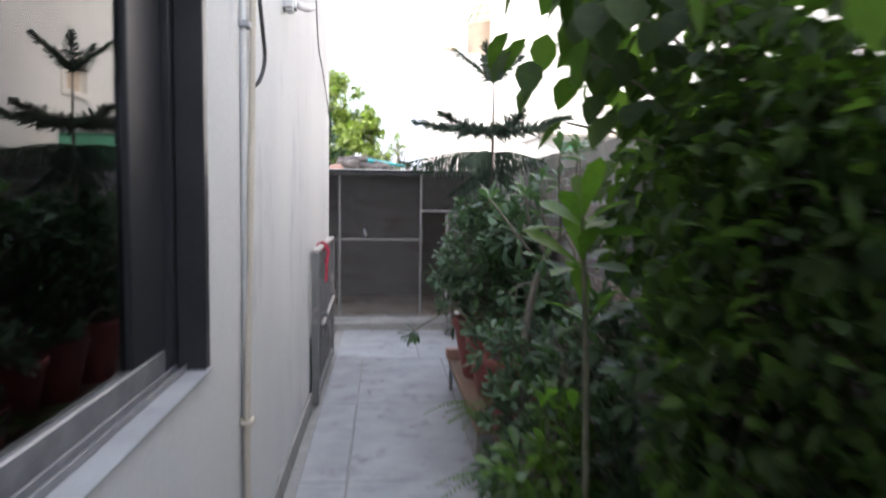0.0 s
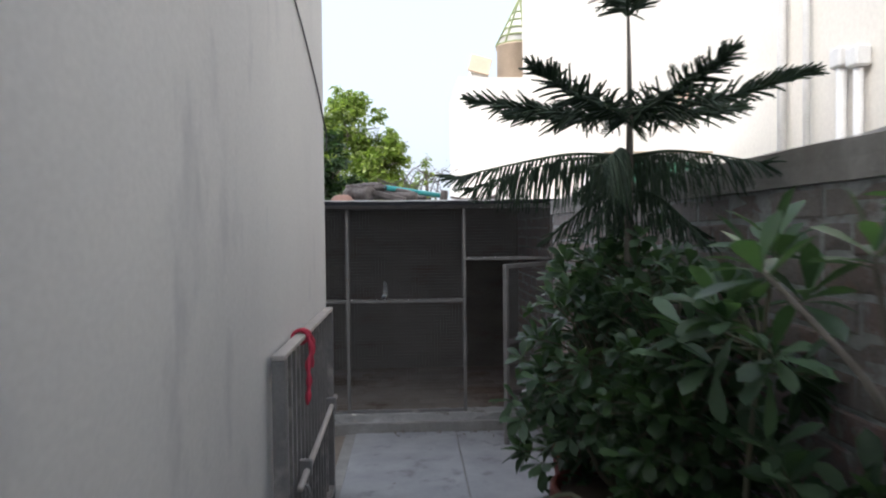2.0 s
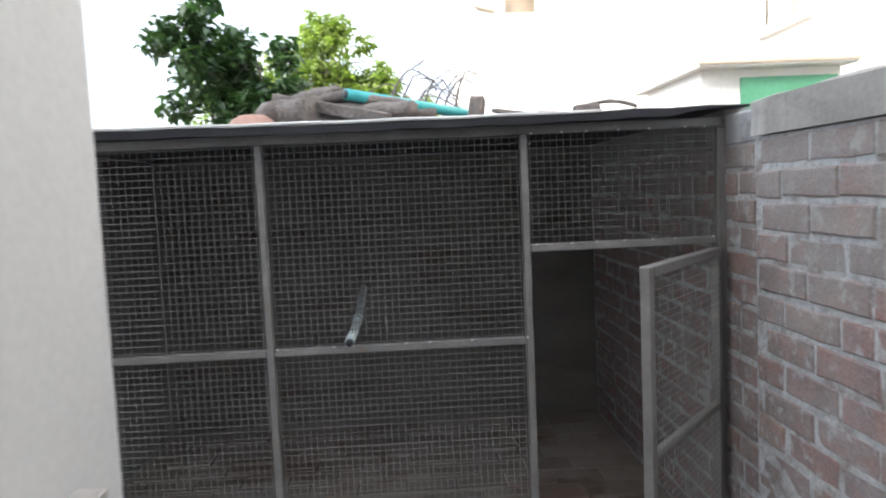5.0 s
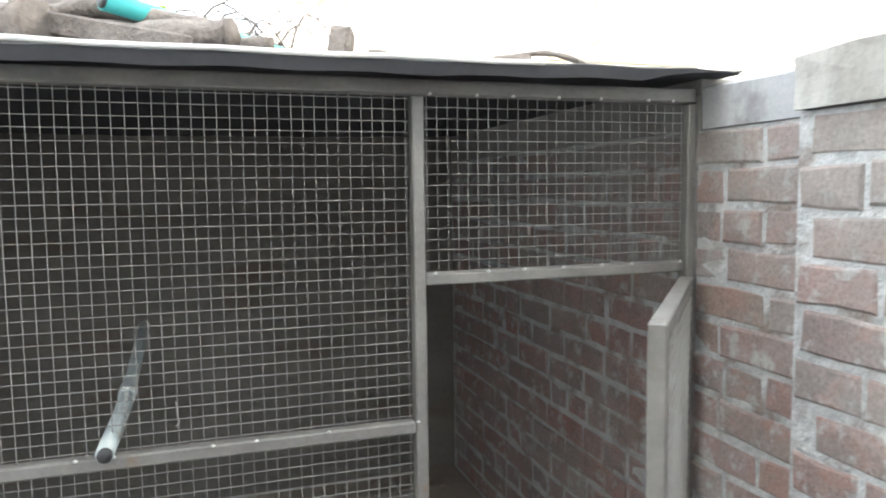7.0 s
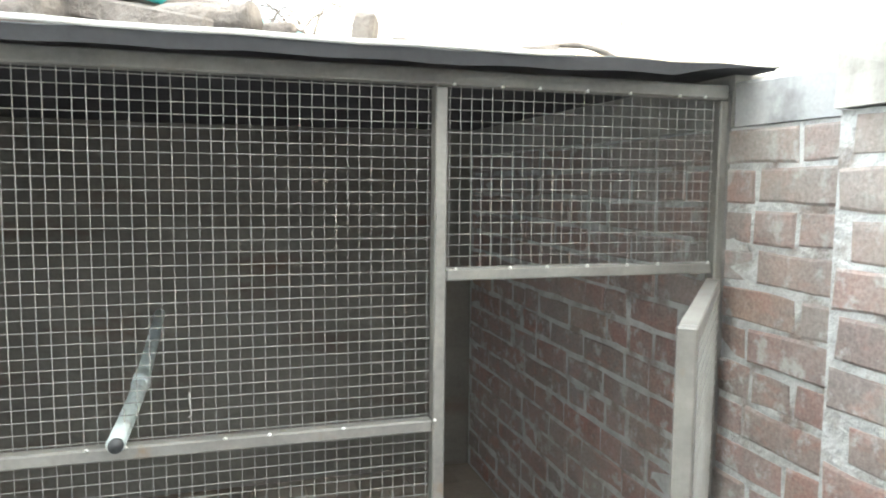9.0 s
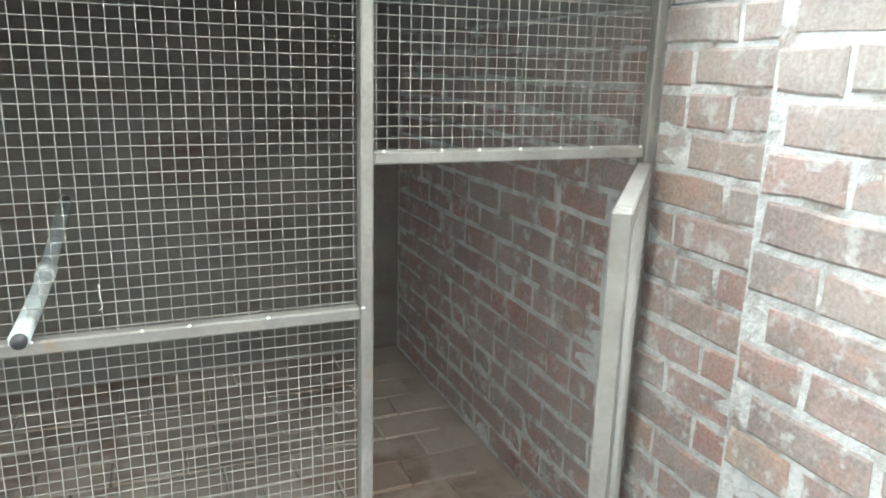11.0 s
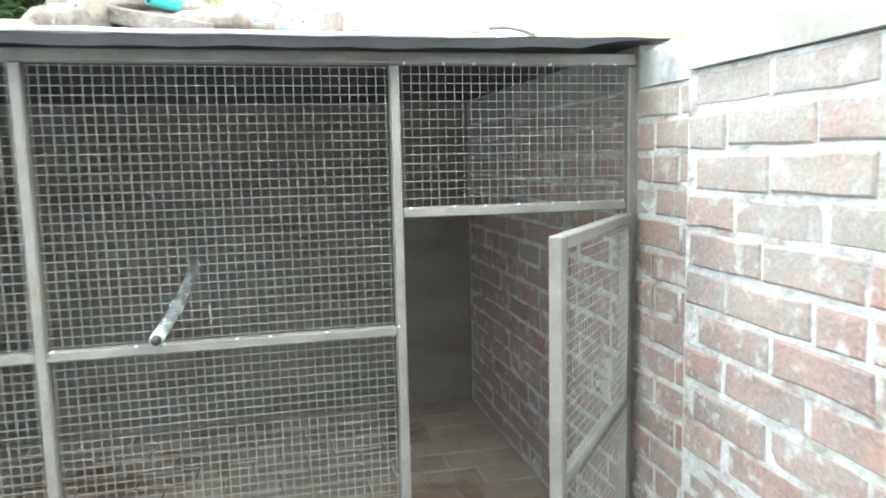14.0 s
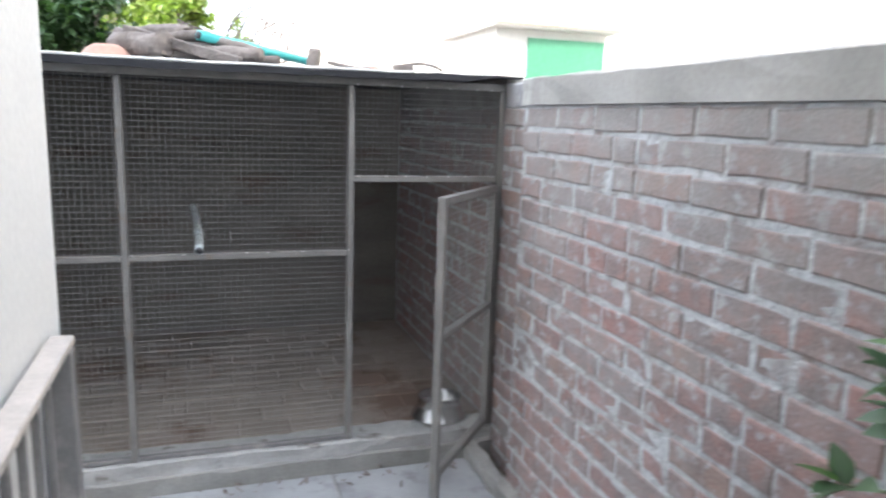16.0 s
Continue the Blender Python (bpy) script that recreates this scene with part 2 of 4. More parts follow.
def mesh_from(name, verts, faces, material, smooth=False):
    me = bpy.data.meshes.new(name)
    me.from_pydata([tuple(v) for v in verts], [], faces)
    me.materials.append(M[material])
    if smooth:
        me.polygons.foreach_set("use_smooth", [True] * len(me.polygons))
    me.update()
    return me


def part(name, bm, material, parent=None, label="", smooth=False):
    """Links a bmesh, or a mesh, as one object under a thing or a part."""
    if isinstance(bm, bmesh.types.BMesh):
        bmesh.ops.recalc_face_normals(bm, faces=bm.faces)
        me = bpy.data.meshes.new(name)
        bm.to_mesh(me)
        bm.free()
        me.materials.append(M[material])
        if smooth:
            me.polygons.foreach_set("use_smooth", [True] * len(me.polygons))
    else:
        me = bm
    ob = put(new(name, me), parent)
    if label:
        ob["label"] = label
    return ob


def box_bm(x0, x1, y0, y1, z0, z1, bev=0.0, bm=None, segs=1):
    b = bmesh.new()
    bmesh.ops.create_cube(b, size=1)
    for v in b.verts:
        v.co = Vector(((x0 + x1) / 2 + v.co.x * (x1 - x0), (y0 + y1) / 2 + v.co.y * (y1 - y0), (z0 + z1) / 2 + v.co.z * (z1 - z0)))
    if bev:
        bmesh.ops.bevel(b, geom=b.edges[:], offset=bev, segments=segs, affect="EDGES", clamp_overlap=True)
    if bm is None:
        return b
    tmp = bpy.data.meshes.new("tmp")
    b.to_mesh(tmp)
    b.free()
    bm.from_mesh(tmp)
    bpy.data.meshes.remove(tmp)
    return bm


def tube_data(points, radii, sides=8, cap=True):
    """Verts and faces of a tube along points."""
    pts = [Vector(p) for p in points]
    if isinstance(radii, (int, float)):
        radii = [radii] * len(pts)
    verts, faces = [], []
    ref = Vector((0.31, 0.17, 0.94))
    for i, p in enumerate(pts):
        d = (pts[min(i + 1, len(pts) - 1)] - pts[max(i - 1, 0)]).normalized()
        if abs(d.dot(ref)) > 0.95:
            ref = Vector((0.94, 0.31, 0.17))
        a = d.cross(ref).normalized()
        b = d.cross(a)
        for k in range(sides):
            w = 2 * math.pi * k / sides
            verts.append(p + (a * math.cos(w) + b * math.sin(w)) * radii[i])
    for i in range(len(pts) - 1):
        for k in range(sides):
            k2 = (k + 1) % sides
            faces.append((i * sides + k, i * sides + k2, (i + 1) * sides + k2, (i + 1) * sides + k))
    if cap:
        faces.append(tuple(range(sides - 1, -1, -1)))
        faces.append(tuple(range((len(pts) - 1) * sides, len(pts) * sides)))
    return verts, faces


class Heap:
    """Gathers pieces of one mesh."""

    def __init__(self):
        self.verts, self.faces = [], []

    def add(self, verts, faces):
        n = len(self.verts)
        self.verts.extend(verts)
        self.faces.extend(tuple(i + n for i in f) for f in faces)
        return self

    def tube(self, points, radii, sides=8, cap=True):
        return self.add(*tube_data(points, radii, sides, cap))

    def make(self, name, material, parent=None, label="", smooth=True):
        return part(name, mesh_from(name, self.verts, self.faces, material, smooth), None, parent, label)


def tube(name, points, radii, material, parent=None, sides=10, label=""):
    return Heap().tube(points, radii, sides).make(name, material, parent, label)


def spline(points, n):
    """n points along a smooth curve through points."""
    p = [Vector(q) for q in points]
    out = []
    for i in range(n):
        u = i / (n - 1) * (len(p) - 1)
        k = min(int(u), len(p) - 2)
        f = u - k
        a, b, c, d = p[max(k - 1, 0)], p[k], p[k + 1], p[min(k + 2, len(p) - 1)]
        out.append(0.5 * ((2 * b) + (c - a) * f + (2 * a - 5 * b + 4 * c - d) * f * f + (3 * b - a - 3 * c + d) * f ** 3))
    return out


LEAF = {
    "obovate": ((0, 0.06), (0.3, 0.42), (0.62, 0.92), (0.85, 0.85), (1, 0.08)),
    "ovate": ((0, 0.08), (0.22, 0.85), (0.5, 1.0), (0.78, 0.6), (1, 0.03)),
    "lance": ((0, 0.06), (0.3, 0.75), (0.55, 1.0), (0.8, 0.65), (1, 0.03)),
}


def leaf_data(length, width, shape="ovate", bend=0.25, fold=0.25):
    """One leaf along +x from the origin, its upper face to +z, folded along the midrib."""
    verts, faces = [], []
    for s, w in LEAF[shape]:
        x, z = s * length, -bend * length * s * s
        h = w * width / 2
        verts += [Vector((x, -h, z + fold * h)), Vector((x, 0, z)), Vector((x, h, z + fold * h))]
    for i in range(len(LEAF[shape]) - 1):
        a = i * 3
        faces += [(a, a + 3, a + 4, a + 1), (a + 1, a + 4, a + 5, a + 2)]
    return verts, faces


def aim(p, d, twist=0.0):
    """A pose at p whose x axis runs along d, z as far up as can be."""
    d = Vector(d).normalized()
    side = Vector((0, 0, 1)).cross(d)
    side = Vector((0, 1, 0)) if side.length < 1e-3 else side.normalized()
    up = d.cross(side)
    m = Matrix((d, side, up)).transposed().to_4x4()
    return Matrix.Translation(p) @ m @ Matrix.Rotation(twist, 4, "X")


def sphere_dir(rng, zmin=-1.0, zmax=1.0):
    z, a = rng.uniform(zmin, zmax), rng.uniform(0, 2 * math.pi)
    r = math.sqrt(max(0, 1 - z * z))
    return Vector((r * math.cos(a), r * math.sin(a), z))


def add_leaf(heap, p, d, length, width, shape, rng, bend=0.25):
    v, f = leaf_data(length, width, shape, bend * rng.uniform(0.3, 1.6), rng.uniform(0.1, 0.4))
    m = aim(p, d, rng.uniform(-0.6, 0.6))
    heap.add([m @ q for q in v], f)


def rosette(heap, p, axis, n, length, width, shape, rng, spread=1.0):
    """A whorl of leaves at the end of a twig."""
    axis = Vector(axis).normalized()
    a = axis.cross(Vector((0.3, 0.2, 0.9))).normalized()
    b = axis.cross(a)
    t0 = rng.uniform(0, 6.28)
    for i in range(n):
        w = t0 + i * 2.4
        k = 0.35 + spread * i / n
        d = a * math.cos(w) * k + b * math.sin(w) * k + axis * (1.05 - 0.8 * i / n)
        add_leaf(heap, Vector(p) - axis * 0.02 * i / n * length / 0.1, d, length * rng.uniform(0.75, 1.1), width * rng.uniform(0.8, 1.1), shape, rng)


def box_thing(name, dims, material, label, category, bev=0.003, kind="", group=""):
    ob = part(name, box_bm(*dims, bev), material)
    return tagged(ob, label, category, group, kind)


def structure(name, dims, material, label, category="wall", bev=0.0):
    return box_thing(name, dims, material, label, category, bev, "structure")


# ---- large structure ----
WALL_X, END_Y = 0.170, 6.87          # the white house wall and its far corner
BRICK_X, STEP_Y, RECESS_X = 1.711, 7.64, 1.800   # brick wall face, the step in it, the face beyond
FRONT_Y, BACK_Y, PLINTH = 8.06, 9.9, 0.14        # the kennel's front, its back, its floor
COURSE, LENGTH = 0.0895, 0.257
TOP = 1.662

tagged(part("ground", box_bm(-60, 60, -40, 140, -0.4, -0.02), "ground"), "bare brown earth ground", "ground", kind="structure")


def house():
    """The white house with its window opening; hollow behind the glass."""
    wy0, wy1, wz0, wz1 = 0.55, 2.225, 0.975, 2.25
    bm = bmesh.new()
    x0, x1 = WALL_X - 0.24, WALL_X
    for d in ((x0, x1, -4, wy0, -0.3, 7.5), (x0, x1, wy1, END_Y, -0.3, 7.5), (x0, x1, wy0, wy1, -0.3, wz0), (x0, x1, wy0, wy1, wz1, 7.5)):
        box_bm(*d, bm=bm)
    tagged(part("wall_west", bm, "plaster"), "white plastered house wall with grey damp streaks", "wall", kind="structure")
    structure("wall_north", (-6, x0, END_Y - 0.24, END_Y, -0.3, 7.5), "plaster", "white plastered end wall of the house")
    structure("house_back", (-6.2, -6, -4, END_Y, -0.3, 7.5), "plaster", "plain white back wall of the house")
    structure("house_roof", (-6.2, x1, -4, END_Y, 7.5, 7.7), "cement", "flat grey concrete house roof", "roof")
    structure("room_wall", (-2.6, -2.5, -1, 4, -0.3, 3), "room", "inner wall of an added room box, coloured dark as if unlit")
    structure("room_wall", (-2.5, x0, -1.1, -1, -0.3, 3), "room", "inner wall of an added room box, coloured dark as if unlit")
    structure("room_wall", (-2.5, x0, 4, 4.1, -0.3, 3), "room", "inner wall of an added room box, coloured dark as if unlit")
    structure("room_floor", (-2.6, x0, -1.1, 4.1, 0.0, 0.05), "room", "floor of an added room box, coloured dark as if unlit", "floor")
    structure("room_ceiling", (-2.6, x0, -1.1, 4.1, 3, 3.1), "room", "ceiling of an added room box, coloured dark as if unlit", "ceiling")
    # window
    w = tagged(empty("window_1", x1, (wy0 + wy1) / 2, wz0), "black framed sliding window with dark tinted glass", "window", kind="structure")
    gx = x1 - 0.115
    part("window_sill", box_bm(gx - 0.02, x1 + 0.012, wy0 + 0.002, wy1 - 0.002, wz0 + 0.002, wz0 + 0.014, 0.003), "slab", w, "grey dusty sill")
    part("window_frame", box_bm(x1 - 0.075, x1 + 0.006, wy1 - 0.05, wy1 - 0.003, wz0 + 0.016, wz1 - 0.003, 0.003), "black_frame", w)
    part("window_frame", box_bm(x1 - 0.125, x1 - 0.077, wy1 - 0.085, wy1 - 0.003, wz0 + 0.016, wz1 - 0.003, 0.003), "black_frame", w)
    part("window_frame", box_bm(x1 - 0.075, x1 + 0.006, wy0 + 0.003, wy0 + 0.05, wz0 + 0.016, wz1 - 0.003, 0.003), "black_frame", w)
    part("window_frame", box_bm(x1 - 0.075, x1 + 0.006, wy0 + 0.052, wy1 - 0.052, wz1 - 0.05, wz1 - 0.003, 0.003), "black_frame", w)
    for i, tx in enumerate((x1 - 0.050, x1 - 0.078)):
        part("track_rail", box_bm(tx - 0.003, tx + 0.003, wy0 + 0.06, wy1 - 0.055, wz0 + 0.0155, wz0 + 0.035, 0.001), "alu", w, "dusty aluminium track")
    sash = part("sash", box_bm(gx - 0.018, gx + 0.018, wy0 + 0.055, wy1 - 0.088, wz0 + 0.018, wz0 + 0.085, 0.004), "alu", w, "dusty grey bottom rail")
    part("sash_stile", box_bm(gx - 0.018, gx + 0.018, wy1 - 0.35, wy1 - 0.09, wz0 + 0.087, wz1 - 0.06, 0.004), "black_frame", w)
    pane = part("pane", box_bm(gx - 0.004, gx + 0.002, wy0 + 0.055, wy1 - 0.352, wz0 + 0.087, wz1 - 0.06), "glass", w)
    pane.visible_shadow = False


house()
structure("baseboard", (WALL_X + 0.001, WALL_X + 0.022, -3.7, 5.06, -0.02, 0.11), "cement", "grey cement skirting at the foot of the white wall", "baseboard", 0.004)
structure("wall_south", (WALL_X, 1.95, -4, -3.8, -0.3, 2.4), "plaster", "plain pale wall closing the passage")

# the brick wall's core, copings
wall_e = structure("wall_east", (BRICK_X + 0.004, 1.95, -3.8, STEP_Y, -0.3, TOP), "mortar", "weathered red and grey brick wall with smeared mortar")
structure("wall_east_top", (RECESS_X + 0.002, 1.95, 8.03, BACK_Y + 0.3, TOP + 0.002, 1.786), "cement", "cement course under the kennel roof")
wall_r = structure("wall_east_recess", (RECESS_X + 0.004, 1.95, STEP_Y, BACK_Y + 0.3, -0.3, TOP), "mortar", "recessed brick wall beside and inside the kennel")


def rough_bar(name, dims, material, label, amp=0.004, cut=0.12, category="coping"):
    """A long cement bar with uneven faces."""
    x0, x1, y0, y1, z0, z1 = dims
    n = max(2, int(max(y1 - y0, x1 - x0) / cut))
    rng = random.Random(len(name) + int(y0 * 10))
    along_y = (y1 - y0) > (x1 - x0)
    verts, faces = [], []
    prof = [(0, 0), (0, 0.5), (0, 0.93), (0.06, 1), (0.94, 1), (1, 0.93), (1, 0)]
    for i in range(n + 1):
        u = i / n
        for a, b in prof:
            j = Vector((rng.uniform(-amp, amp), rng.uniform(-amp, amp), rng.uniform(-amp, amp) if b > 0 else 0))
            if along_y:
                verts.append(Vector((x0 + a * (x1 - x0), y0 + u * (y1 - y0), z0 + b * (z1 - z0))) + Vector((j.x, 0, j.z)))
            else:
                verts.append(Vector((x0 + u * (x1 - x0), y0 + a * (y1 - y0), z0 + b * (z1 - z0))) + Vector((0, j.y, j.z)))
    k = len(prof)
    for i in range(n):
        for q in range(k):
            q2 = (q + 1) % k
            faces.append((i * k + q, i * k + q2, (i + 1) * k + q2, (i + 1) * k + q))
    faces += [tuple(range(k)), tuple(range(n * k, (n + 1) * k))]
    bm = bmesh.new()
    bv = [bm.verts.new(v) for v in verts]
    for f in faces:
        bm.faces.new([bv[i] for i in f])
    return tagged(part(name, bm, material), label, category, kind="structure")


rough_bar("coping_1", (BRICK_X - 0.012, 1.97, -3.8, STEP_Y, TOP + 0.003, 1.770), "cope", "weathered grey cement coping on the brick wall")
rough_bar("coping_2", (RECESS_X - 0.005, 1.97, STEP_Y + 0.004, 8.02, TOP + 0.002, 1.766), "slab", "pale cement coping block beside the kennel")

# passage floor: base, slabs
structure("floor", (WALL_X, BRICK_X + 0.009, -3.8, 8.02, -0.05, -0.010), "cement", "grey cement bed of the passage floor", "floor")


# ---- kennel ----
def wire_panel(name, x0, x1, z0, z1, parent, seed, y=FRONT_Y, m=None):
    """Welded square wire mesh, 24 mm, slightly wavy."""
    h, r, p = Heap(), 0.00088, 0.0238
    rng = random.Random(seed)
    ph = rng.uniform(0, 6)

    def wave(x, z):
        return 0.003 * math.sin(5 * x + ph) * math.sin(4 * z + ph) + y + 0.0022

    def run(points):
        v, f = tube_data(points, r, 4, False)
        h.add(v if m is None else [m @ q for q in v], f)

    nx, nz = int((x1 - x0) / p), int((z1 - z0) / p)
    for i in range(nx + 1):
        x = x0 + (x1 - x0 - nx * p) / 2 + i * p + rng.uniform(-0.0008, 0.0008)
        run([(x, wave(x, z0 + (z1 - z0) * k / 4), z0 + (z1 - z0) * k / 4) for k in range(5)])
    for i in range(nz + 1):
        z = z0 + (z1 - z0 - nz * p) / 2 + i * p + rng.uniform(-0.0008, 0.0008)
        run([(x0 + (x1 - x0) * k / 4, wave(x0 + (x1 - x0) * k / 4, z) + 0.002, z) for k in range(5)])
    return h.make(name, "wire", parent, "pale galvanised wire mesh", smooth=False)


LEFT_X, P1, P2, P3 = -0.72, 0.198, 1.102, 1.788
RAIL_T, RAIL_B, RAIL_D = 1.745, 1.012, 1.335


def kennel():
    k = tagged(empty("kennel", 0.6, FRONT_Y, 0), "kennel of grey steel tubes and wire mesh on a cement kerb", "kennel")
    y0, y1 = FRONT_Y - 0.018, FRONT_Y + 0.018
    for x, w in ((P1, 0.026), (P2, 0.026), (P3, 0.024), (LEFT_X + 0.03, 0.026)):
        part("post", box_bm(x - w / 2, x + w / 2, y0, y1, PLINTH, RAIL_T - 0.018, 0.003), "steel", k)
    part("wall_angle", box_bm(P3 + 0.017, RECESS_X - 0.003, y0 - 0.004, y1, PLINTH, RAIL_T, 0.002), "gate", k)
    part("top_rail", box_bm(LEFT_X, RECESS_X - 0.004, y0 - 0.002, y1 + 0.002, RAIL_T - 0.016, RAIL_T + 0.016, 0.003), "steel", k)
    part("middle_rail", box_bm(LEFT_X + 0.05, P1 - 0.014, y0 + 0.002, y1 - 0.002, RAIL_B - 0.013, RAIL_B + 0.013, 0.003), "steel", k)
    part("middle_rail", box_bm(P1 + 0.014, P2 - 0.014, y0 + 0.002, y1 - 0.002, RAIL_B - 0.013, RAIL_B + 0.013, 0.003), "steel", k)
    part("door_lintel", box_bm(P2 + 0.014, P3 - 0.017, y0 + 0.002, y1 - 0.002, RAIL_D - 0.0125, RAIL_D + 0.0125, 0.003), "steel", k)
    part("bottom_rail", box_bm(LEFT_X + 0.05, P1 - 0.014, y0 + 0.006, y1 - 0.006, PLINTH + 0.002, PLINTH + 0.022, 0.002), "gate", k)
    part("bottom_rail", box_bm(P1 + 0.014, P2 - 0.014, y0 + 0.006, y1 - 0.006, PLINTH + 0.002, PLINTH + 0.022, 0.002), "gate", k)
    wire_panel("wire_mesh", LEFT_X + 0.05, P1 - 0.015, RAIL_B + 0.01, RAIL_T - 0.012, k, 1)
    wire_panel("wire_mesh", P1 + 0.015, P2 - 0.015, RAIL_B + 0.01, RAIL_T - 0.012, k, 2)
    wire_panel("wire_mesh", P2 + 0.015, P3 - 0.010, RAIL_D + 0.01, RAIL_T - 0.012, k, 3)
    wire_panel("wire_mesh", LEFT_X + 0.05, P1 - 0.015, PLINTH + 0.02, RAIL_B - 0.01, k, 4)
    wire_panel("wire_mesh", P1 + 0.015, P2 - 0.015, PLINTH + 0.02, RAIL_B - 0.01, k, 5)
    # weld beads along the rails
    rng = random.Random(8)
    h = Heap()
    for x0, x1, z in ((P1, P2, RAIL_B + 0.013), (P2, P3, RAIL_D + 0.0125), (P2, P3, RAIL_T - 0.016)):
        for i in range(7):
            x = x0 + 0.05 + (x1 - x0 - 0.1) * (i + rng.uniform(-0.3, 0.3)) / 6
            tube("weld_bead", [(x - 0.004, y0, z), (x, y0 - 0.003, z + 0.002), (x + 0.004, y0, z)], [0.001, 0.004, 0.001], "white_pvc", k, 6)
    # roof sheet with a turned-down, uneven front edge
    verts, faces = [], []
    n = 40
    for i in range(n + 1):
        x = LEFT_X - 0.1 + (1.85 - LEFT_X + 0.1) * i / n
        w = 0.005 * math.sin(i * 1.7) + 0.003 * math.sin(i * 0.6)
        sag = 0.012 * math.sin(math.pi * i / n)
        drop = 0.030 if i < n - 3 else 0.030 * (n - i) / 3 * 0.6
        zt = 1.795 - sag + w * 0.4
        for y, z in ((BACK_Y + 0.2, zt), (7.955, zt), (7.945, zt - 0.004), (7.947, zt - drop), (7.952, zt - drop), (7.96, zt - 0.008), (BACK_Y + 0.2, zt - 0.008)):
            verts.append((x, y, z))
    for i in range(n):
        for q in range(7):
            q2 = (q + 1) % 7
            faces.append((i * 7 + q, i * 7 + q2, i * 7 + 7 + q2, i * 7 + 7 + q))
    faces += [tuple(range(7)), tuple(range(n * 7, n * 7 + 7))]
    bm = bmesh.new()
    bv = [bm.verts.new(v) for v in verts]
    for f in faces:
        bm.faces.new([bv[i] for i in f])
    part("roof_sheet", bm, "sheet", k, "dark grey metal roof sheet with a turned-down edge")
    tube("roof_lip", [(LEFT_X - 0.1 + (1.35 - LEFT_X + 0.1) * i / 20, 7.9435, 1.797 - 0.012 * math.sin(math.pi * i / 28) + 0.0015 * math.sin(i * 1.9)) for i in range(21)], 0.0055, "white_pvc", k, 6, "rolled edge, coloured pale for the bright line of light on it")
    # open door, hinged at the brick wall
    d0, d1 = Vector((P3 - 0.022, FRONT_Y - 0.03, 0)), Vector((1.349, 7.545, 0))
    run = (d1 - d0).length
    m = Matrix.Translation(d0) @ Matrix.Rotation(math.atan2(d1.y - d0.y, d1.x - d0.x), 4, "Z")
    zb, zt, MZ = 0.165, 1.312, 0.757

    def bar(name, dims, parent, mat="steel"):
        bm = box_bm(*dims, 0.003)
        bmesh.ops.transform(bm, matrix=m, verts=bm.verts)
        return part(name, bm, mat, parent)

    door = bar("door", (0.0, 0.032, -0.016, 0.016, zb, zt), k)
    door["label"] = "mesh door standing open, grey steel"
    bar("stile", (run - 0.032, run, -0.016, 0.016, zb - 0.14, zt), door)
    bar("top_bar", (0.033, run - 0.033, -0.016, 0.016, zt - 0.032, zt), door)
    bar("bottom_bar", (0.033, run - 0.033, -0.016, 0.016, zb, zb + 0.03), door)
    bar("middle_bar", (0.033, run - 0.033, -0.014, 0.014, MZ - 0.014, MZ + 0.014), door)
    for zh in (0.35, 1.12):
        a = d0 + Vector((0.012, 0.012, zh))
        tube("hinge", [a, a + Vector((0, 0, 0.07))], 0.009, "gate", door, 8)
    mm = m @ Matrix.Translation((0, -FRONT_Y, 0))
    wire_panel("door_mesh", 0.02, run - 0.02, MZ + 0.01, zt - 0.02, door, 6, FRONT_Y + 0.012, mm)
    wire_panel("door_mesh", 0.02, run - 0.02, zb + 0.02, MZ - 0.01, door, 7, FRONT_Y + 0.012, mm)
    return k


kennel()
rough_bar("kennel_kerb_1", (LEFT_X - 0.1, RECESS_X + 0.01, 8.012, 8.19, -0.05, 0.078), "cement", "rough grey cement kerb under the kennel front", 0.005, 0.08, "kerb")
rough_bar("kennel_kerb_2", (LEFT_X - 0.1, RECESS_X + 0.01, 8.024, 8.189, 0.070, PLINTH), "pale_cement", "pale cement capping on the kennel kerb", 0.005, 0.06, "kerb")
structure("kennel_floor", (LEFT_X - 0.1, RECESS_X + 0.009, 8.19, BACK_Y, -0.05, PLINTH - 0.007), "paver", "dusty brick-paved kennel floor", "floor")
wall_k = structure("wall_kennel_back", (LEFT_X - 0.1, RECESS_X + 0.01, BACK_Y, BACK_Y + 0.2, -0.3, 1.786), "shade_plaster", "plastered back wall of the kennel, coloured dark for the inner shade")
structure("wall_kennel_side", (LEFT_X - 0.22, LEFT_X - 0.1, FRONT_Y - 0.02, BACK_Y + 0.2, -0.3, 1.79), "cement", "dim plastered side wall of the kennel")
rough_bar("step_block", (1.655, BRICK_X + 0.005, 7.45, 8.015, -0.04, 0.075), "cement", "broken cement block at the foot of the brick wall", 0.008, 0.06, "step")

# perch pipe, hooked wire, bowl
pp = tagged(tube("grey_pipe", spline([(0.478, 7.985, 1.052), (0.475, 8.4, 1.056), (0.44, 9.25, 1.066)], 8), 0.0165, "grey_pipe", None, 14), "grey plastic pipe laid through the mesh over the rail", "pipe")
pp2 = Heap().tube([(0.479, 7.975, 1.052), (0.479, 7.987, 1.052)], 0.0135, 14).make("bore", "black_cable", pp)
tube("collar", [(0.476, 8.36, 1.0555), (0.473, 8.44, 1.0565)], 0.020, "grey_pipe", pp, 14)
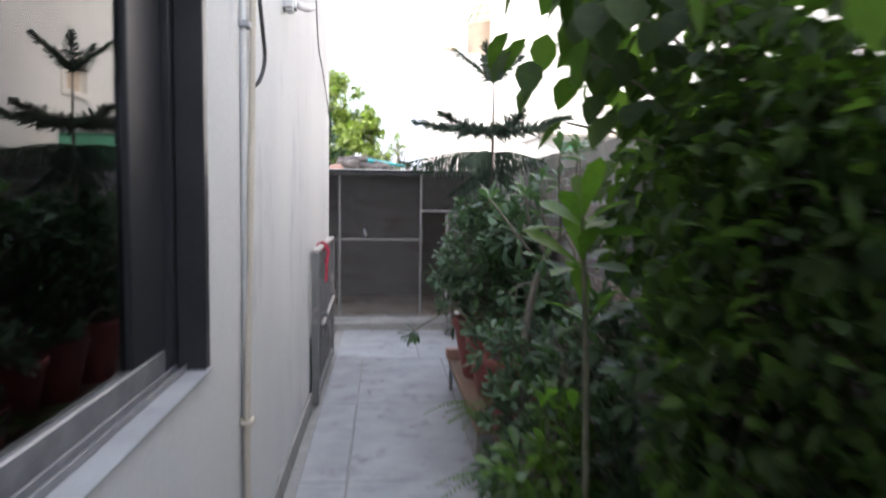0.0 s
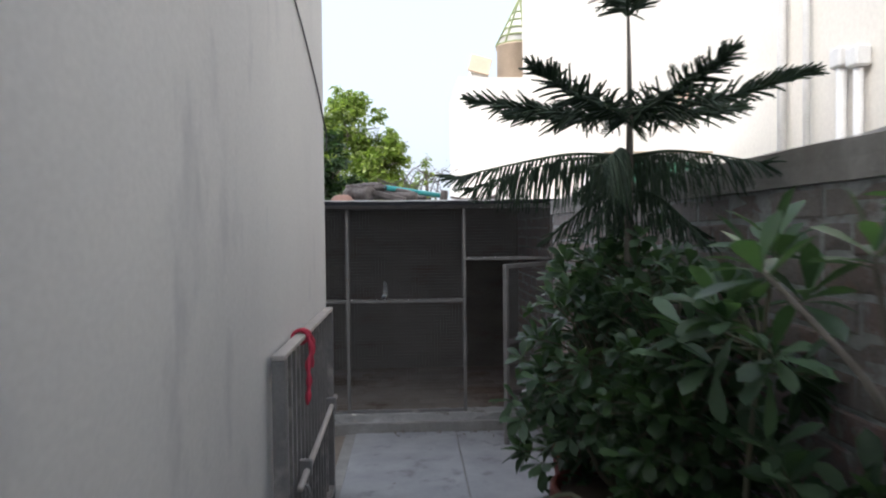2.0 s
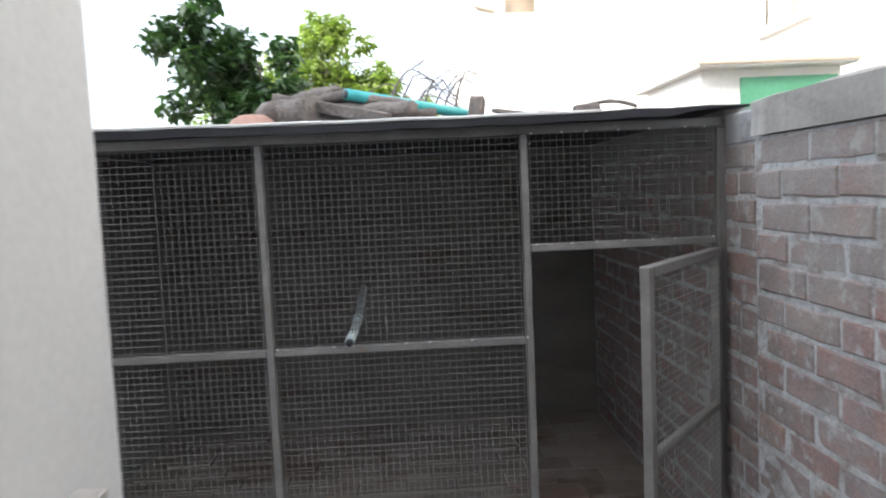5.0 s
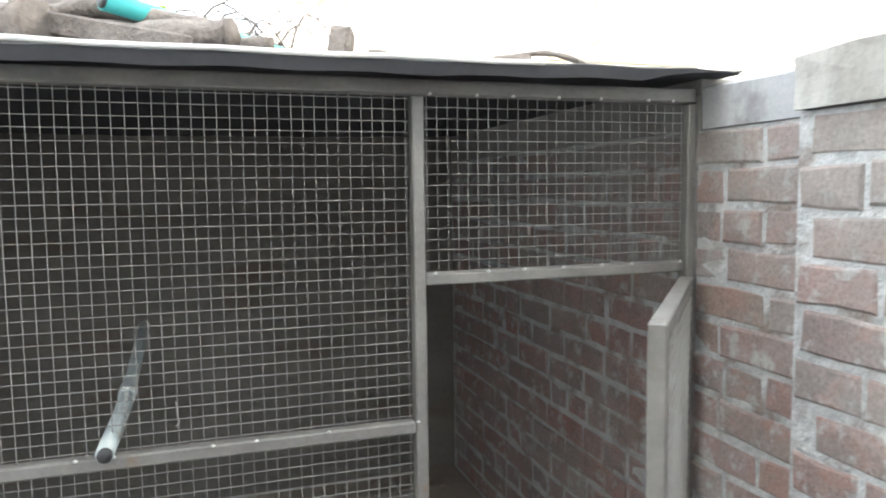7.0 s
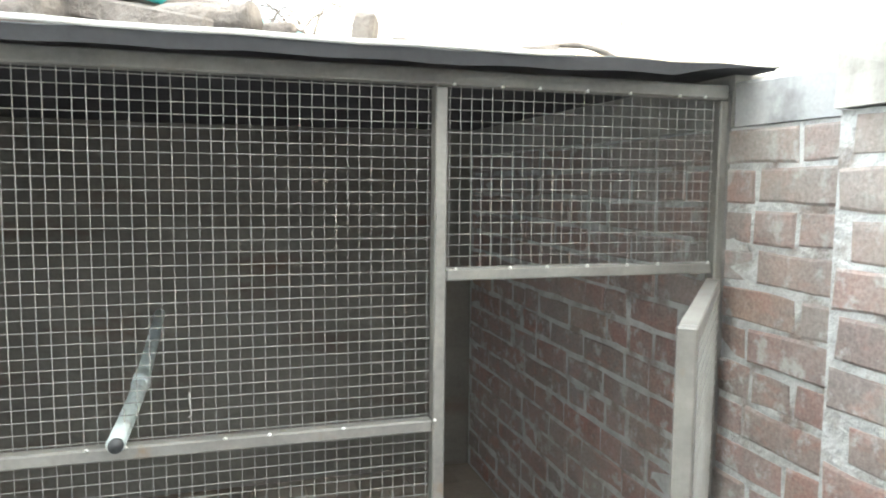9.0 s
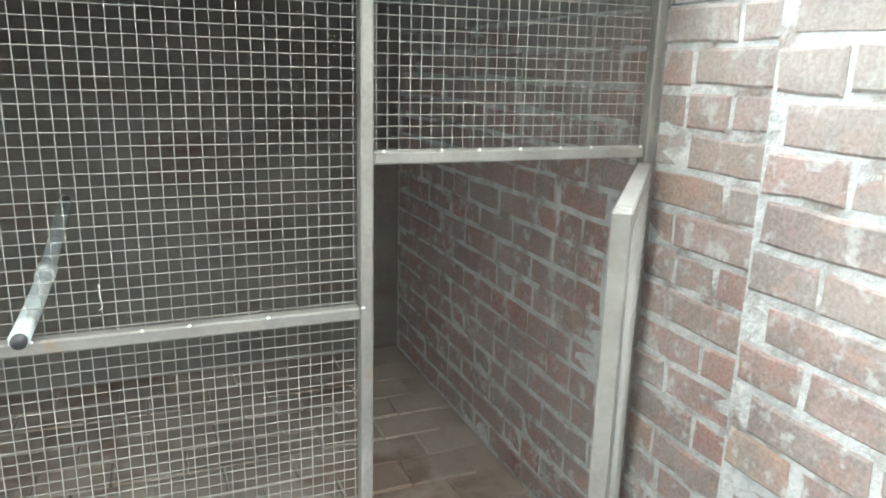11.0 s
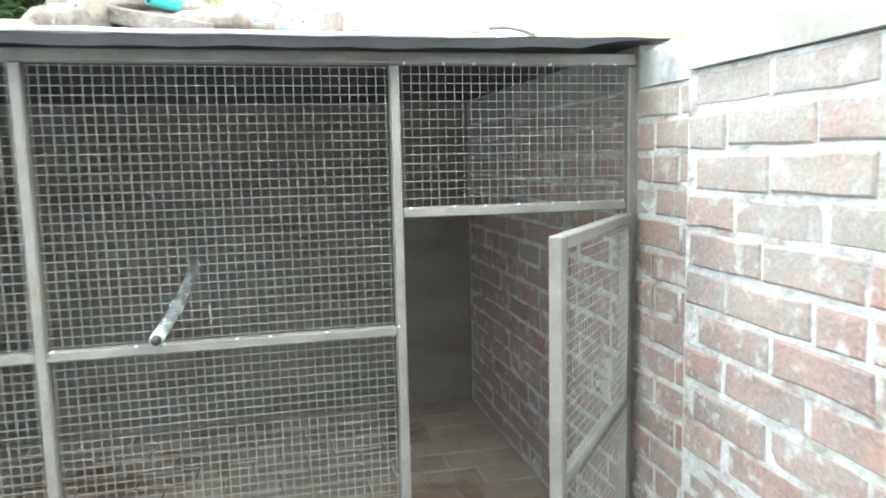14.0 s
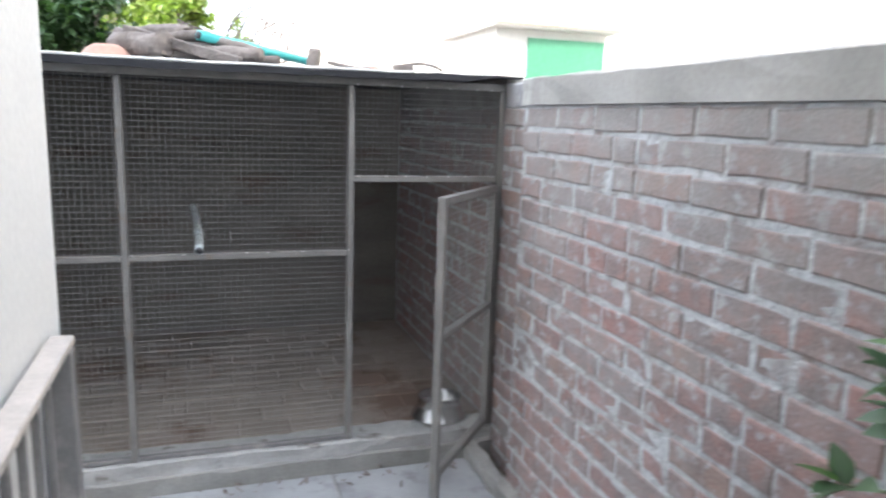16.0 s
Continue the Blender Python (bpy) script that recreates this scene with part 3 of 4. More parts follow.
hook = tagged(tube("hook", spline([(0.60, FRONT_Y + 0.006, 1.115), (0.602, FRONT_Y - 0.004, 1.09), (0.604, FRONT_Y - 0.006, 1.075), (0.598, FRONT_Y - 0.008, 1.07)], 10), 0.0014, "wire", None, 6), "bent wire hook on the mesh", "hook")


def lathe(name, profile, x, y, z, material, parent=None, sides=32, label="", squash=1.0):
    verts, faces = [], []
    for r, h in profile:
        for k in range(sides):
            a = 2 * math.pi * k / sides
            verts.append((x + r * math.cos(a), y + r * math.sin(a) * squash, z + h))
    n = len(profile)
    for i in range(n - 1):
        for k in range(sides):
            k2 = (k + 1) % sides
            faces.append((i * sides + k, i * sides + k2, (i + 1) * sides + k2, (i + 1) * sides + k))
    faces.append(tuple(range(sides - 1, -1, -1)))
    faces.append(tuple(range((n - 1) * sides, n * sides)))
    return part(name, mesh_from(name, verts, faces, material, True), None, parent, label)


bowl = tagged(lathe("feeding_bowl", [(0.132, 0), (0.140, 0.006), (0.136, 0.014), (0.112, 0.052), (0.100, 0.098), (0.107, 0.102), (0.107, 0.106), (0.096, 0.102), (0.090, 0.055), (0.075, 0.035), (0.02, 0.033)], 1.588, 8.20, PLINTH, "steel_bowl"), "stainless steel feeding bowl on the kennel floor", "bowl")


# ---- gate folded back on the house wall ----
def folded_gate():
    g = tagged(empty("metal_gate", 0.21, 5.97, 0), "grey painted barred metal gate folded open against the white wall", "gate")
    ya, yb, xa, xb = 5.09, 6.67, 0.206, 0.214
    za, zb2 = 1.118, 1.122
    w = 0.020

    def top(y):
        return za + (zb2 - za) * (y - ya) / (yb - ya)

    for y in (ya, yb - 0.05):
        part("gate_post", box_bm(xa - w, xb + w, y, y + 0.05, 0.02, top(y) - 0.022, 0.003), "gate", g)
    bm = box_bm(xa - w, xb + w, ya, yb, -0.02, 0.0, 0.003)
    for v in bm.verts:
        v.co.z += top(v.co.y)
    part("top_rail", bm, "dust", g, "dusty top rail")
    part("bottom_rail", box_bm(xa - w, xb + w, ya + 0.052, yb - 0.052, 0.06, 0.10, 0.003), "gate", g)
    n = 13
    for i in range(n):
        y = ya + 0.05 + (yb - ya - 0.1) * (i + 1) / (n + 1)
        part("bar", box_bm(xa - 0.007, xa + 0.007, y - 0.007, y + 0.007, 0.102, top(y) - 0.022, 0.002), "gate", g)
    part("sheet", box_bm(xa - 0.017, xa - 0.014, ya + 0.052, yb - 0.052, 0.102, 0.50, 0), "gate", g)
    latch = tube("latch_rod", spline([(0.248, 5.30, 0.56), (0.246, 5.9, 0.58), (0.244, 6.63, 0.61)], 6), 0.014, "dust", g, 10, "dusty sliding bolt rod")
    tube("latch_handle", spline([(0.248, 5.34, 0.56), (0.272, 5.34, 0.555), (0.280, 5.335, 0.52)], 6), 0.007, "gate", latch, 8)
    for y in (5.5, 6.45):
        part("latch_guide", box_bm(xb + 0.0, 0.268, y - 0.015, y + 0.015, 0.535 + (y - 5.3) * 0.035, 0.605 + (y - 5.3) * 0.035, 0.004), "gate", latch)
    return g


folded_gate()


def red_cloth():
    """A twisted strip of cloth knotted round the gate's top rail."""
    h = Heap()
    rng = random.Random(4)
    for k in range(4):
        y = 5.60 + 0.018 * k
        loop = []
        for i in range(15):
            a = 2 * math.pi * i / 14
            loop.append((0.210 + 0.034 * math.cos(a) + rng.uniform(-0.003, 0.003), y + 0.012 * math.sin(a + k), 1.108 + 0.026 * math.sin(a)))
        h.tube(loop, [0.008 + rng.uniform(-0.002, 0.002) for _ in loop], 8, False)
    tail = spline([(0.246, 5.58, 1.11), (0.262, 5.57, 1.06), (0.250, 5.545, 1.00), (0.256, 5.53, 0.94), (0.254, 5.52, 0.89), (0.252, 5.50, 0.84)], 22)
    h.tube(tail, [0.011 - 0.003 * math.sin(i * 1.3) if i < 20 else 0.006 for i in range(22)], 8)
    tail = spline([(0.246, 5.64, 1.11), (0.260, 5.65, 1.07), (0.254, 5.63, 1.02), (0.254, 5.635, 0.97)], 12)
    h.tube(tail, [0.010 - 0.003 * math.sin(i * 1.9) for i in range(12)], 8)
    return tagged(h.make("red_cloth", "rope"), "red cloth strip knotted round the gate's top rail", "cloth")


red_cloth()

# ---- on the house wall: drain pipe, conduit, cables, lamp ----
PIPE = [(0.191, 2.74, 0.0), (0.193, 2.68, 0.55), (0.195, 2.73, 1.2), (0.193, 2.82, 1.8), (0.191, 2.88, 2.4), (0.191, 2.92, 3.4), (0.191, 2.92, 5.9)]
dp = tagged(tube("drain_pipe", spline(PIPE, 30), 0.0125, "cream_pipe"), "cream plastic drain pipe bowed along the white wall", "pipe")
for z in (0.66,):
    part("clip", box_bm(WALL_X, 0.215, 2.665, 2.735, z, z + 0.018, 0.003), "cream_pipe", dp)
ct = tagged(tube("conduit", [(0.181, 2.70, 0.0), (0.181, 2.73, 2.2), (0.181, 2.73, 5.9)], 0.010, "white_pvc"), "thin white conduit fixed to the wall", "conduit")
part("junction_clip", box_bm(WALL_X, 0.205, 2.71, 2.77, 2.09, 2.115, 0.003), "alu", ct)
tagged(tube("black_cable", spline([(0.200, 2.91, 2.6), (0.205, 2.90, 2.32), (0.215, 2.93, 2.15), (0.215, 2.985, 2.03), (0.20, 2.95, 1.94), (WALL_X + 0.002, 2.90, 1.90)], 24), 0.008, "black_cable"), "black hose looping from the pipe into the wall", "cable")
tagged(tube("thin_cable", spline([(0.176, 5.2, 3.4), (0.178, 5.5, 2.98), (0.176, 5.72, 2.66), (0.179, 6.05, 2.53), (0.176, 6.40, 2.42), (0.178, 6.6, 2.33), (0.177, 6.80, 2.23), (0.186, 6.872, 2.15), (0.186, 6.873, 2.05)], 40), 0.0045, "black_cable"), "thin dark cable running down the white wall", "cable")
lamp = tagged(part("wall_lamp", box_bm(WALL_X, 0.235, 3.80, 3.92, 2.43, 2.66, 0.015, segs=3), "white_pvc"), "small pale wall lamp on the white wall", "lamp")
tube("lamp_arm", spline([(0.235, 3.86, 2.47), (0.28, 3.90, 2.46), (0.31, 3.95, 2.48)], 6), 0.018, "white_pvc", lamp)


# ---- on the kennel roof ----
ROOF_Z = 1.788


def knobbly(name, points, r, seed, label, n=14, category="log"):
    rng = random.Random(seed)
    h = Heap()
    pts = spline(points, n)
    h.tube([p + Vector((rng.uniform(-1, 1), rng.uniform(-1, 1), rng.uniform(-0.5, 1))) * r * 0.25 for p in pts], [r * rng.uniform(0.75, 1.25) for _ in pts], 9)
    return tagged(h.make(name, "dead"), label, category)


knobbly("log", [(0.24, 8.50, 1.88), (0.42, 8.28, 1.865), (0.58, 8.10, 1.83), (0.735, 7.99, 1.817)], 0.030, 1, "gnarled grey dead log lying on the kennel roof")
knobbly("log", [(0.20, 8.34, 1.845), (0.30, 8.22, 1.845), (0.36, 8.15, 1.842)], 0.052, 2, "thick knotty grey stump lying on the roof")
knobbly("log", [(0.26, 8.30, 1.875), (0.46, 8.20, 1.90), (0.66, 8.12, 1.862), (0.74, 8.08, 1.835)], 0.019, 12, "slim grey branch lying over thicker logs")
knobbly("log", [(0.40, 8.20, 1.822), (0.60, 8.10, 1.815), (0.80, 8.02, 1.806)], 0.020, 13, "short grey log at the roof's edge")
knobbly("log", [(0.16, 8.62, 1.93), (0.36, 8.36, 1.925), (0.46, 8.22, 1.905)], 0.026, 3, "bent grey branch piled over other logs")
bm = box_bm(-0.30, 0.30, -0.022, 0.022, -0.014, 0.014, 0.004)
bmesh.ops.transform(bm, matrix=look((0.43, 8.16, 1.855), (0.73, 7.90, 1.765)) @ Matrix.Rotation(radians(90), 4, "Y"), verts=bm.verts)
tagged(part("plank", bm, "dead"), "weathered grey plank leaning on logs", "plank")
rng = random.Random(21)
h = Heap()
for i in range(9):
    a = Vector((rng.uniform(0.45, 0.62), rng.uniform(8.5, 8.9), 1.86))
    rr = rng.uniform(0.06, 0.13)
    h.tube([a + Vector((rr * math.cos(u * 0.35 + i), 0.3 * rr * math.sin(u * 0.5), rr * 0.9 * math.sin(u * 0.35) + 0.03)) for u in range(9)], 0.003, 5)
for i in range(12):
    a = Vector((rng.uniform(0.35, 0.8), rng.uniform(8.3, 8.8), 1.82))
    h.tube(spline([a, a + Vector((rng.uniform(-0.1, 0.2), rng.uniform(-0.1, 0.1), 0.05)), a + Vector((rng.uniform(-0.15, 0.3), rng.uniform(-0.1, 0.1), rng.uniform(0.02, 0.14)))], 6), [0.006, 0.005, 0.004, 0.004, 0.003, 0.002], 5)
for i in range(7):
    a = Vector((0.62 + 0.05 * i, 8.95 + 0.03 * (i % 3), 1.80))
    w, up = rng.uniform(0.08, 0.20), rng.uniform(0.18, 0.36)
    pts = spline([a, a + Vector((0.02, 0, up * 0.6)), a + Vector((w * 0.5, 0.02, up)), a + Vector((w, 0.02, up * 0.85)), a + Vector((w * 1.35, 0, up * 0.45))], 12)
    h.tube([q + Vector((rng.uniform(-1, 1), 0, rng.uniform(-1, 1))) * 0.006 for q in pts], [0.007 - 0.0005 * k for k in range(12)], 5)
    for k in (4, 6, 8):
        h.tube([pts[k], pts[k] + Vector((rng.uniform(-0.05, 0.08), 0, rng.uniform(0.0, 0.06))), pts[k] + Vector((rng.uniform(-0.05, 0.12), 0.02, rng.uniform(-0.02, 0.10)))], [0.003, 0.0025, 0.0015], 4)
tagged(h.make("dry_twigs", "dead"), "tangle of dry bare twigs on the kennel roof", "twigs", kind="stuff")
cp = tagged(tube("cyan_pipe", [(0.50, 8.10, 1.895), (0.72, 8.27, 1.872), (0.99, 8.48, 1.842)], 0.020, "cyan", None, 16), "bright cyan plastic pipe lying across the roof", "pipe")
tube("bore", [(0.4985, 8.0988, 1.8952), (0.505, 8.104, 1.8945)], 0.016, "black_cable", cp, 14)
inv = lathe("clay_pot", [(0.105, 0), (0.108, 0.012), (0.098, 0.016), (0.07, 0.05), (0.045, 0.064), (0.02, 0.066)], 0.15, 8.22, ROOF_Z - 0.004, "pale_clay", None, 24)
tagged(inv, "upturned pale red clay dish on the roof", "pot")


def rubble(name, x, y, sx, sy, sz, mat, seed, label, tilt=0.0):
    rng = random.Random(seed)
    bm = box_bm(-sx / 2, sx / 2, -sy / 2, sy / 2, 0, sz, min(sx, sy, sz) * 0.18)
    for v in bm.verts:
        v.co += Vector((rng.uniform(-1, 1), rng.uniform(-1, 1), rng.uniform(-1, 1) if v.co.z > sz * 0.4 else 0)) * min(sx, sz) * 0.10
    bmesh.ops.transform(bm, matrix=pose(x, y, ROOF_Z - 0.006, 0, tilt, rng.uniform(-30, 30)), verts=bm.verts)
    return tagged(part(name, bm, mat), label, "rubble")


rubble("broken_brick", 0.945, 8.10, 0.048, 0.06, 0.088, "dead", 1, "broken brown piece of wood standing on the roof", 8)
rubble("stone", 1.12, 8.08, 0.035, 0.05, 0.022, "dead", 2, "small grey stone on the roof edge")
rubble("stone", 1.20, 8.10, 0.05, 0.05, 0.030, "pale_clay", 3, "small reddish stone on the roof edge")
rubble("stone", 1.335, 8.10, 0.09, 0.07, 0.045, "dead", 4, "lump of grey rubble on the roof edge")
knobbly("stick", [(1.00, 8.06, 1.815), (1.10, 8.05, 1.80), (1.18, 8.04, 1.797)], 0.008, 6, "short grey stick on the roof", 8, "stick")
knobbly("stick", [(1.34, 8.08, 1.825), (1.42, 8.06, 1.832), (1.50, 8.05, 1.808)], 0.007, 7, "bent brown stick on the roof", 8, "stick")


# ---- beyond the brick wall ----
FACADE_X = 5.0


def neighbour():
    n = tagged(empty("neighbour_house", 7, 10, 0), "cream painted neighbouring house in full sun", "house")
    wy, wz, wa, wb = 13.6, 3.55, 0.45, 0.24
    x0, x1 = FACADE_X, FACADE_X + 0.25
    for d in ((x0, x1, 1.5, wy - wa, -0.3, 9.6), (x0, x1, wy + wa, 24, -0.3, 9.6), (x0, x1, 24, 29.4, -0.3, 11), (x0, x1, wy - wa, wy + wa, -0.3, wz - wb), (x0, x1, wy - wa, wy + wa, wz + wb, 9.6)):
        part("wall", box_bm(*d), "facade", n)
    part("wall", box_bm(x1, 12, 29.15, 29.4, -0.3, 11), "facade", n)
    part("wall", box_bm(x1 + 0.001, 12, 24.0, 24.25, 9.76, 11), "facade", n)
    part("wall", box_bm(x1 + 0.001, 12, 1.5, 1.75, -0.3, 9.6), "facade", n)
    part("roof", box_bm(x0 - 0.10, 12, 1.4, 24, 9.602, 9.75), "white_wall", n)
    part("roof", box_bm(x0 - 0.15, 12, 24.0, 29.6, 11.002, 11.25), "white_wall", n)
    w = part("window", box_bm(x0 + 0.10, x0 + 0.14, wy - wa, wy + wa, wz - wb, wz + wb), "tan", n, "small brown shuttered window")
    for d in ((wy - wa - 0.12, wy - wa, wz - wb - 0.10, wz + wb + 0.10), (wy + wa, wy + wa + 0.12, wz - wb - 0.10, wz + wb + 0.10), (wy - wa, wy + wa, wz - wb - 0.10, wz - wb), (wy - wa, wy + wa, wz + wb, wz + wb + 0.10)):
        part("surround", box_bm(x0 - 0.05, x0 + 0.02, *d), "facade", w)
    part("mullion", box_bm(x0 + 0.06, x0 + 0.10, wy - 0.025, wy + 0.025, wz - wb, wz + wb), "tan", w)
    for y, r, z in ((10.45, 0.05, 9.5), (9.95, 0.035, 9.5)):
        tube("downpipe", [(x0 - 0.09, y, 0), (x0 - 0.09, y, z)], r, "white_pvc", n, 10)
    for y, r, z in ((9.33, 0.05, 3.10), (9.07, 0.045, 3.05)):
        p = tube("downpipe", [(x0 - 0.09, y, 0), (x0 - 0.09, y, z)], r, "white_pvc", n, 10)
        part("pipe_hopper", box_bm(x0 - 0.17, x0 - 0.01, y - 0.09, y + 0.09, z + 0.001, z + 0.20, 0.02), "white_pvc", p)


neighbour()


def green_shed():
    g = tagged(empty("green_shed", 4.3, 12.6, 0), "small white outbuilding with a green panelled front and a flat eave", "shed")
    part("wall", box_bm(3.33, 4.60, 11.93, 13.4, -0.3, 2.52), "white_wall", g)
    part("panel", box_bm(3.68, 4.56, 11.90, 11.925, 0.4, 2.44), "green_panel", g, "green panel")
    part("roof", box_bm(3.25, 4.68, 11.78, 13.6, 2.522, 2.565, 0.008), "white_wall", g)
    part("eave_trim", box_bm(3.24, 4.69, 11.765, 11.778, 2.545, 2.570, 0.003), "tan", g, "brown eave edge")


green_shed()


def far_house():
    f = tagged(empty("far_house", 5, 31, 0), "distant pale house with a green latticed turret", "house")
    part("wall", box_bm(2.6, 9, 30.2, 36, -0.3, 7.5), "white_wall", f)
    cx, cy, r = 5.20, 31.2, 0.95
    lathe("drum", [(r, 0), (r, 1.35), (r + 0.05, 1.36), (r + 0.05, 1.42), (0.2, 1.43)], cx, cy, 7.5, "tan", f, 16)
    spire = lathe("spire", [(r, 0), (r / 2, 0.95), (0.02, 1.9)], cx, cy, 8.94, "white_wall", f, 8)
    for k in range(8):
        a = 2 * math.pi * k / 8
        tube("spire_rib", [(cx + (r + 0.04) * math.cos(a), cy + (r + 0.04) * math.sin(a), 8.95), (cx + 0.02 * math.cos(a), cy + 0.02 * math.sin(a), 10.9)], 0.035, "lattice", spire, 6)
    for i in range(5):
        z, q = 8.95 + i * 0.33, (r + 0.04) * (1 - i * 0.17)
        tube("spire_ring", [(cx + q * math.cos(k * math.pi / 8), cy + q * math.sin(k * math.pi / 8), z) for k in range(17)], 0.035, "lattice", spire, 6)
    bm = box_bm(-0.42, 0.42, -0.05, 0.05, -0.40, 0.40, 0.02)
    bmesh.ops.transform(bm, matrix=pose(3.47, 30.3, 8.0, -25, 15, 0), verts=bm.verts)
    part("roof_gable", bm, "tan", f, "tan sloping roof piece")
    part("gable_base", box_bm(3.1, 3.8, 30.3, 31, 7.502, 7.85, 0.02), "white_wall", f)


far_house()


# ---- trees behind ----
def tree(name, foot, top, blobs, n, size, mat, seed, label, trunk_r=0.12, shape="ovate"):
    t = tagged(empty(name, *foot), label, "tree")
    rng = random.Random(seed)
    h = Heap()
    f = Vector(foot)
    h.tube(spline([f, f.lerp(Vector(top), 0.5) + Vector((0.1, 0.05, 0)), top], 8), [trunk_r * (1 - 0.1 * i) for i in range(8)], 10)
    for c, r in blobs:
        c = Vector(c)
        s0 = f.lerp(Vector(top), rng.uniform(0.4, 0.8))
        h.tube(spline([s0, s0.lerp(c, 0.5) + Vector((0, 0, 0.1)), c], 6), [trunk_r * k for k in (0.5, 0.42, 0.34, 0.26, 0.18, 0.1)], 7)
        for i in range(6):
            e = c + sphere_dir(rng, -0.3, 1) * r * 0.8
            h.tube(spline([c, c.lerp(e, 0.5) + Vector((0, 0, 0.05)), e], 5), [trunk_r * k for k in (0.14, 0.11, 0.08, 0.05, 0.03)], 5)
    h.make("trunk", "bark", t)
    h = Heap()
    total = sum(r ** 2 for _, r in blobs)
    for c, r in blobs:
        c = Vector(c)
        clumps = [c + sphere_dir(rng) * r * rng.uniform(0.35, 1.0) for _ in range(max(14, int(40 * r)))]
        for i in range(int(n * r * r / total)):
            q = rng.choice(clumps) + sphere_dir(rng) * r * 0.27 * rng.random() ** 0.5
            d = sphere_dir(rng, -0.8, 0.5)
            L = size * rng.uniform(0.6, 1.2)
            add_leaf(h, q, d, L, L * 0.55, shape, rng)
    h.make("crown", mat, t)
    return t


tree("tree", (-1.2, 17.2, -0.02), (-0.8, 17.1, 3.4), [((-1.6, 17.6, 2.9), 1.15), ((-0.55, 17.1, 3.5), 0.85), ((0.02, 16.8, 2.7), 0.62), ((-0.9, 16.6, 2.4), 0.95), ((0.25, 16.5, 2.0), 0.55), ((-0.58, 17.4, 4.1), 0.46), ((0.30, 17.0, 3.15), 0.55), ((0.62, 16.8, 2.3), 0.42)], 19000, 0.12, "leaf_tree", 31, "sunlit yellow-green tree behind the kennel")
tree("tree", (-0.75, 11.2, -0.02), (-0.6, 11.1, 2.0), [((-0.62, 11.1, 2.35), 0.52), ((-0.24, 10.9, 2.05), 0.38), ((-0.85, 11.2, 2.75), 0.45), ((-0.70, 11.0, 1.80), 0.50), ((-0.35, 11.0, 2.35), 0.33)], 7500, 0.085, "leaf_dark", 32, "dark green leafy tree close behind the kennel", 0.06)
tree("cypress", (0.98, 15.4, -0.02), (0.98, 15.4, 2.6), [((0.98, 15.4, 2.1), 0.24), ((0.98, 15.4, 2.5), 0.20), ((0.98, 15.4, 2.8), 0.14), ((0.95, 15.4, 1.7), 0.28)], 900, 0.07, "leaf_tree", 33, "narrow dark upright tree in the distance", 0.05)


# ---- potted plants along the brick wall ----
BENCH_Z = 0.250


def plant_bench():
    b = tagged(empty("plant_bench", 1.4, 4.5, 0), "low steel bench with worn boards under flower pots", "bench")
    for i in range(4):
        x = 1.195 + i * 0.122
        part("board", box_bm(x, x + 0.112, 3.86, 5.56, BENCH_Z - 0.045, BENCH_Z, 0.004), "wood", b)
    for x in (1.20, 1.64):
        for y in (3.92, 5.50):
            part("leg", box_bm(x, x + 0.028, y, y + 0.028, -0.001, BENCH_Z - 0.075, 0.003), "gate", b)
        part("rail", box_bm(x, x + 0.028, 3.90, 5.54, BENCH_Z - 0.074, BENCH_Z - 0.047, 0.003), "gate", b)
    part("end_block", box_bm(1.175, 1.30, 5.46, 5.555, BENCH_Z + 0.002, BENCH_Z + 0.075, 0.008), "pale_clay", b, "loose brick on the end")


plant_bench()


def leaf_litter():
    rng = random.Random(77)
    h = Heap()
    for i in range(60):
        y = rng.choice((8.0 - abs(rng.gauss(0, 0.05)), rng.uniform(4.5, 8.0), 7.93))
        p = Vector((rng.uniform(0.35, 1.62), y, 0.006))
        a = rng.uniform(0, 6.28)
        add_leaf(h, p, (math.cos(a), math.sin(a), 0.12), rng.uniform(0.015, 0.045), rng.uniform(0.008, 0.018), "ovate", rng, -0.3)
    tagged(h.make("leaf_litter", "dead"), "dry brown leaf bits scattered on the slabs by the kerb", "litter", kind="stuff")


leaf_litter()


def flower_pot(x, y, z, r, hgt, label, mat="terracotta"):
    p = lathe("flower_pot", [(r * 0.62, 0), (r * 0.66, 0.01), (r * 0.86, hgt * 0.62), (r * 0.93, hgt * 0.84), (r * 0.95, hgt * 0.86), (r * 1.0, hgt * 0.875), (r * 1.0, hgt * 0.985), (r * 0.97, hgt), (r * 0.90, hgt * 0.995), (r * 0.87, hgt * 0.93), (0.01, hgt * 0.92)], x, y, z, mat, None, 36)
    tagged(p, label, "flower pot", "pots along the brick wall")
    lathe("soil", [(r * 0.84, 0), (r * 0.84, 0.004), (r * 0.5, 0.014), (0.01, 0.016)], x, y, z + hgt * 0.925, "soil", p, 20)
    return p


flower_pot(1.40, 4.98, BENCH_Z, 0.235, 0.41, "large red glazed clay pot on the bench")
flower_pot(1.43, 4.50, BENCH_Z, 0.225, 0.37, "red clay pot on the bench beside another")
flower_pot(1.47, 4.08, BENCH_Z, 0.21, 0.34, "red clay pot with a thick rim on the bench")
flower_pot(1.52, 5.90, 0, 0.17, 0.54, "red clay pot on the floor by the brick wall")
flower_pot(1.42, 3.60, 0, 0.19, 0.45, "dusty red clay pot on the floor")
flower_pot(1.34, 2.28, 0, 0.17, 0.36, "red clay pot hidden under leaves")
flower_pot(1.50, 1.75, 0, 0.20, 0.40, "red clay pot hidden under a climber")


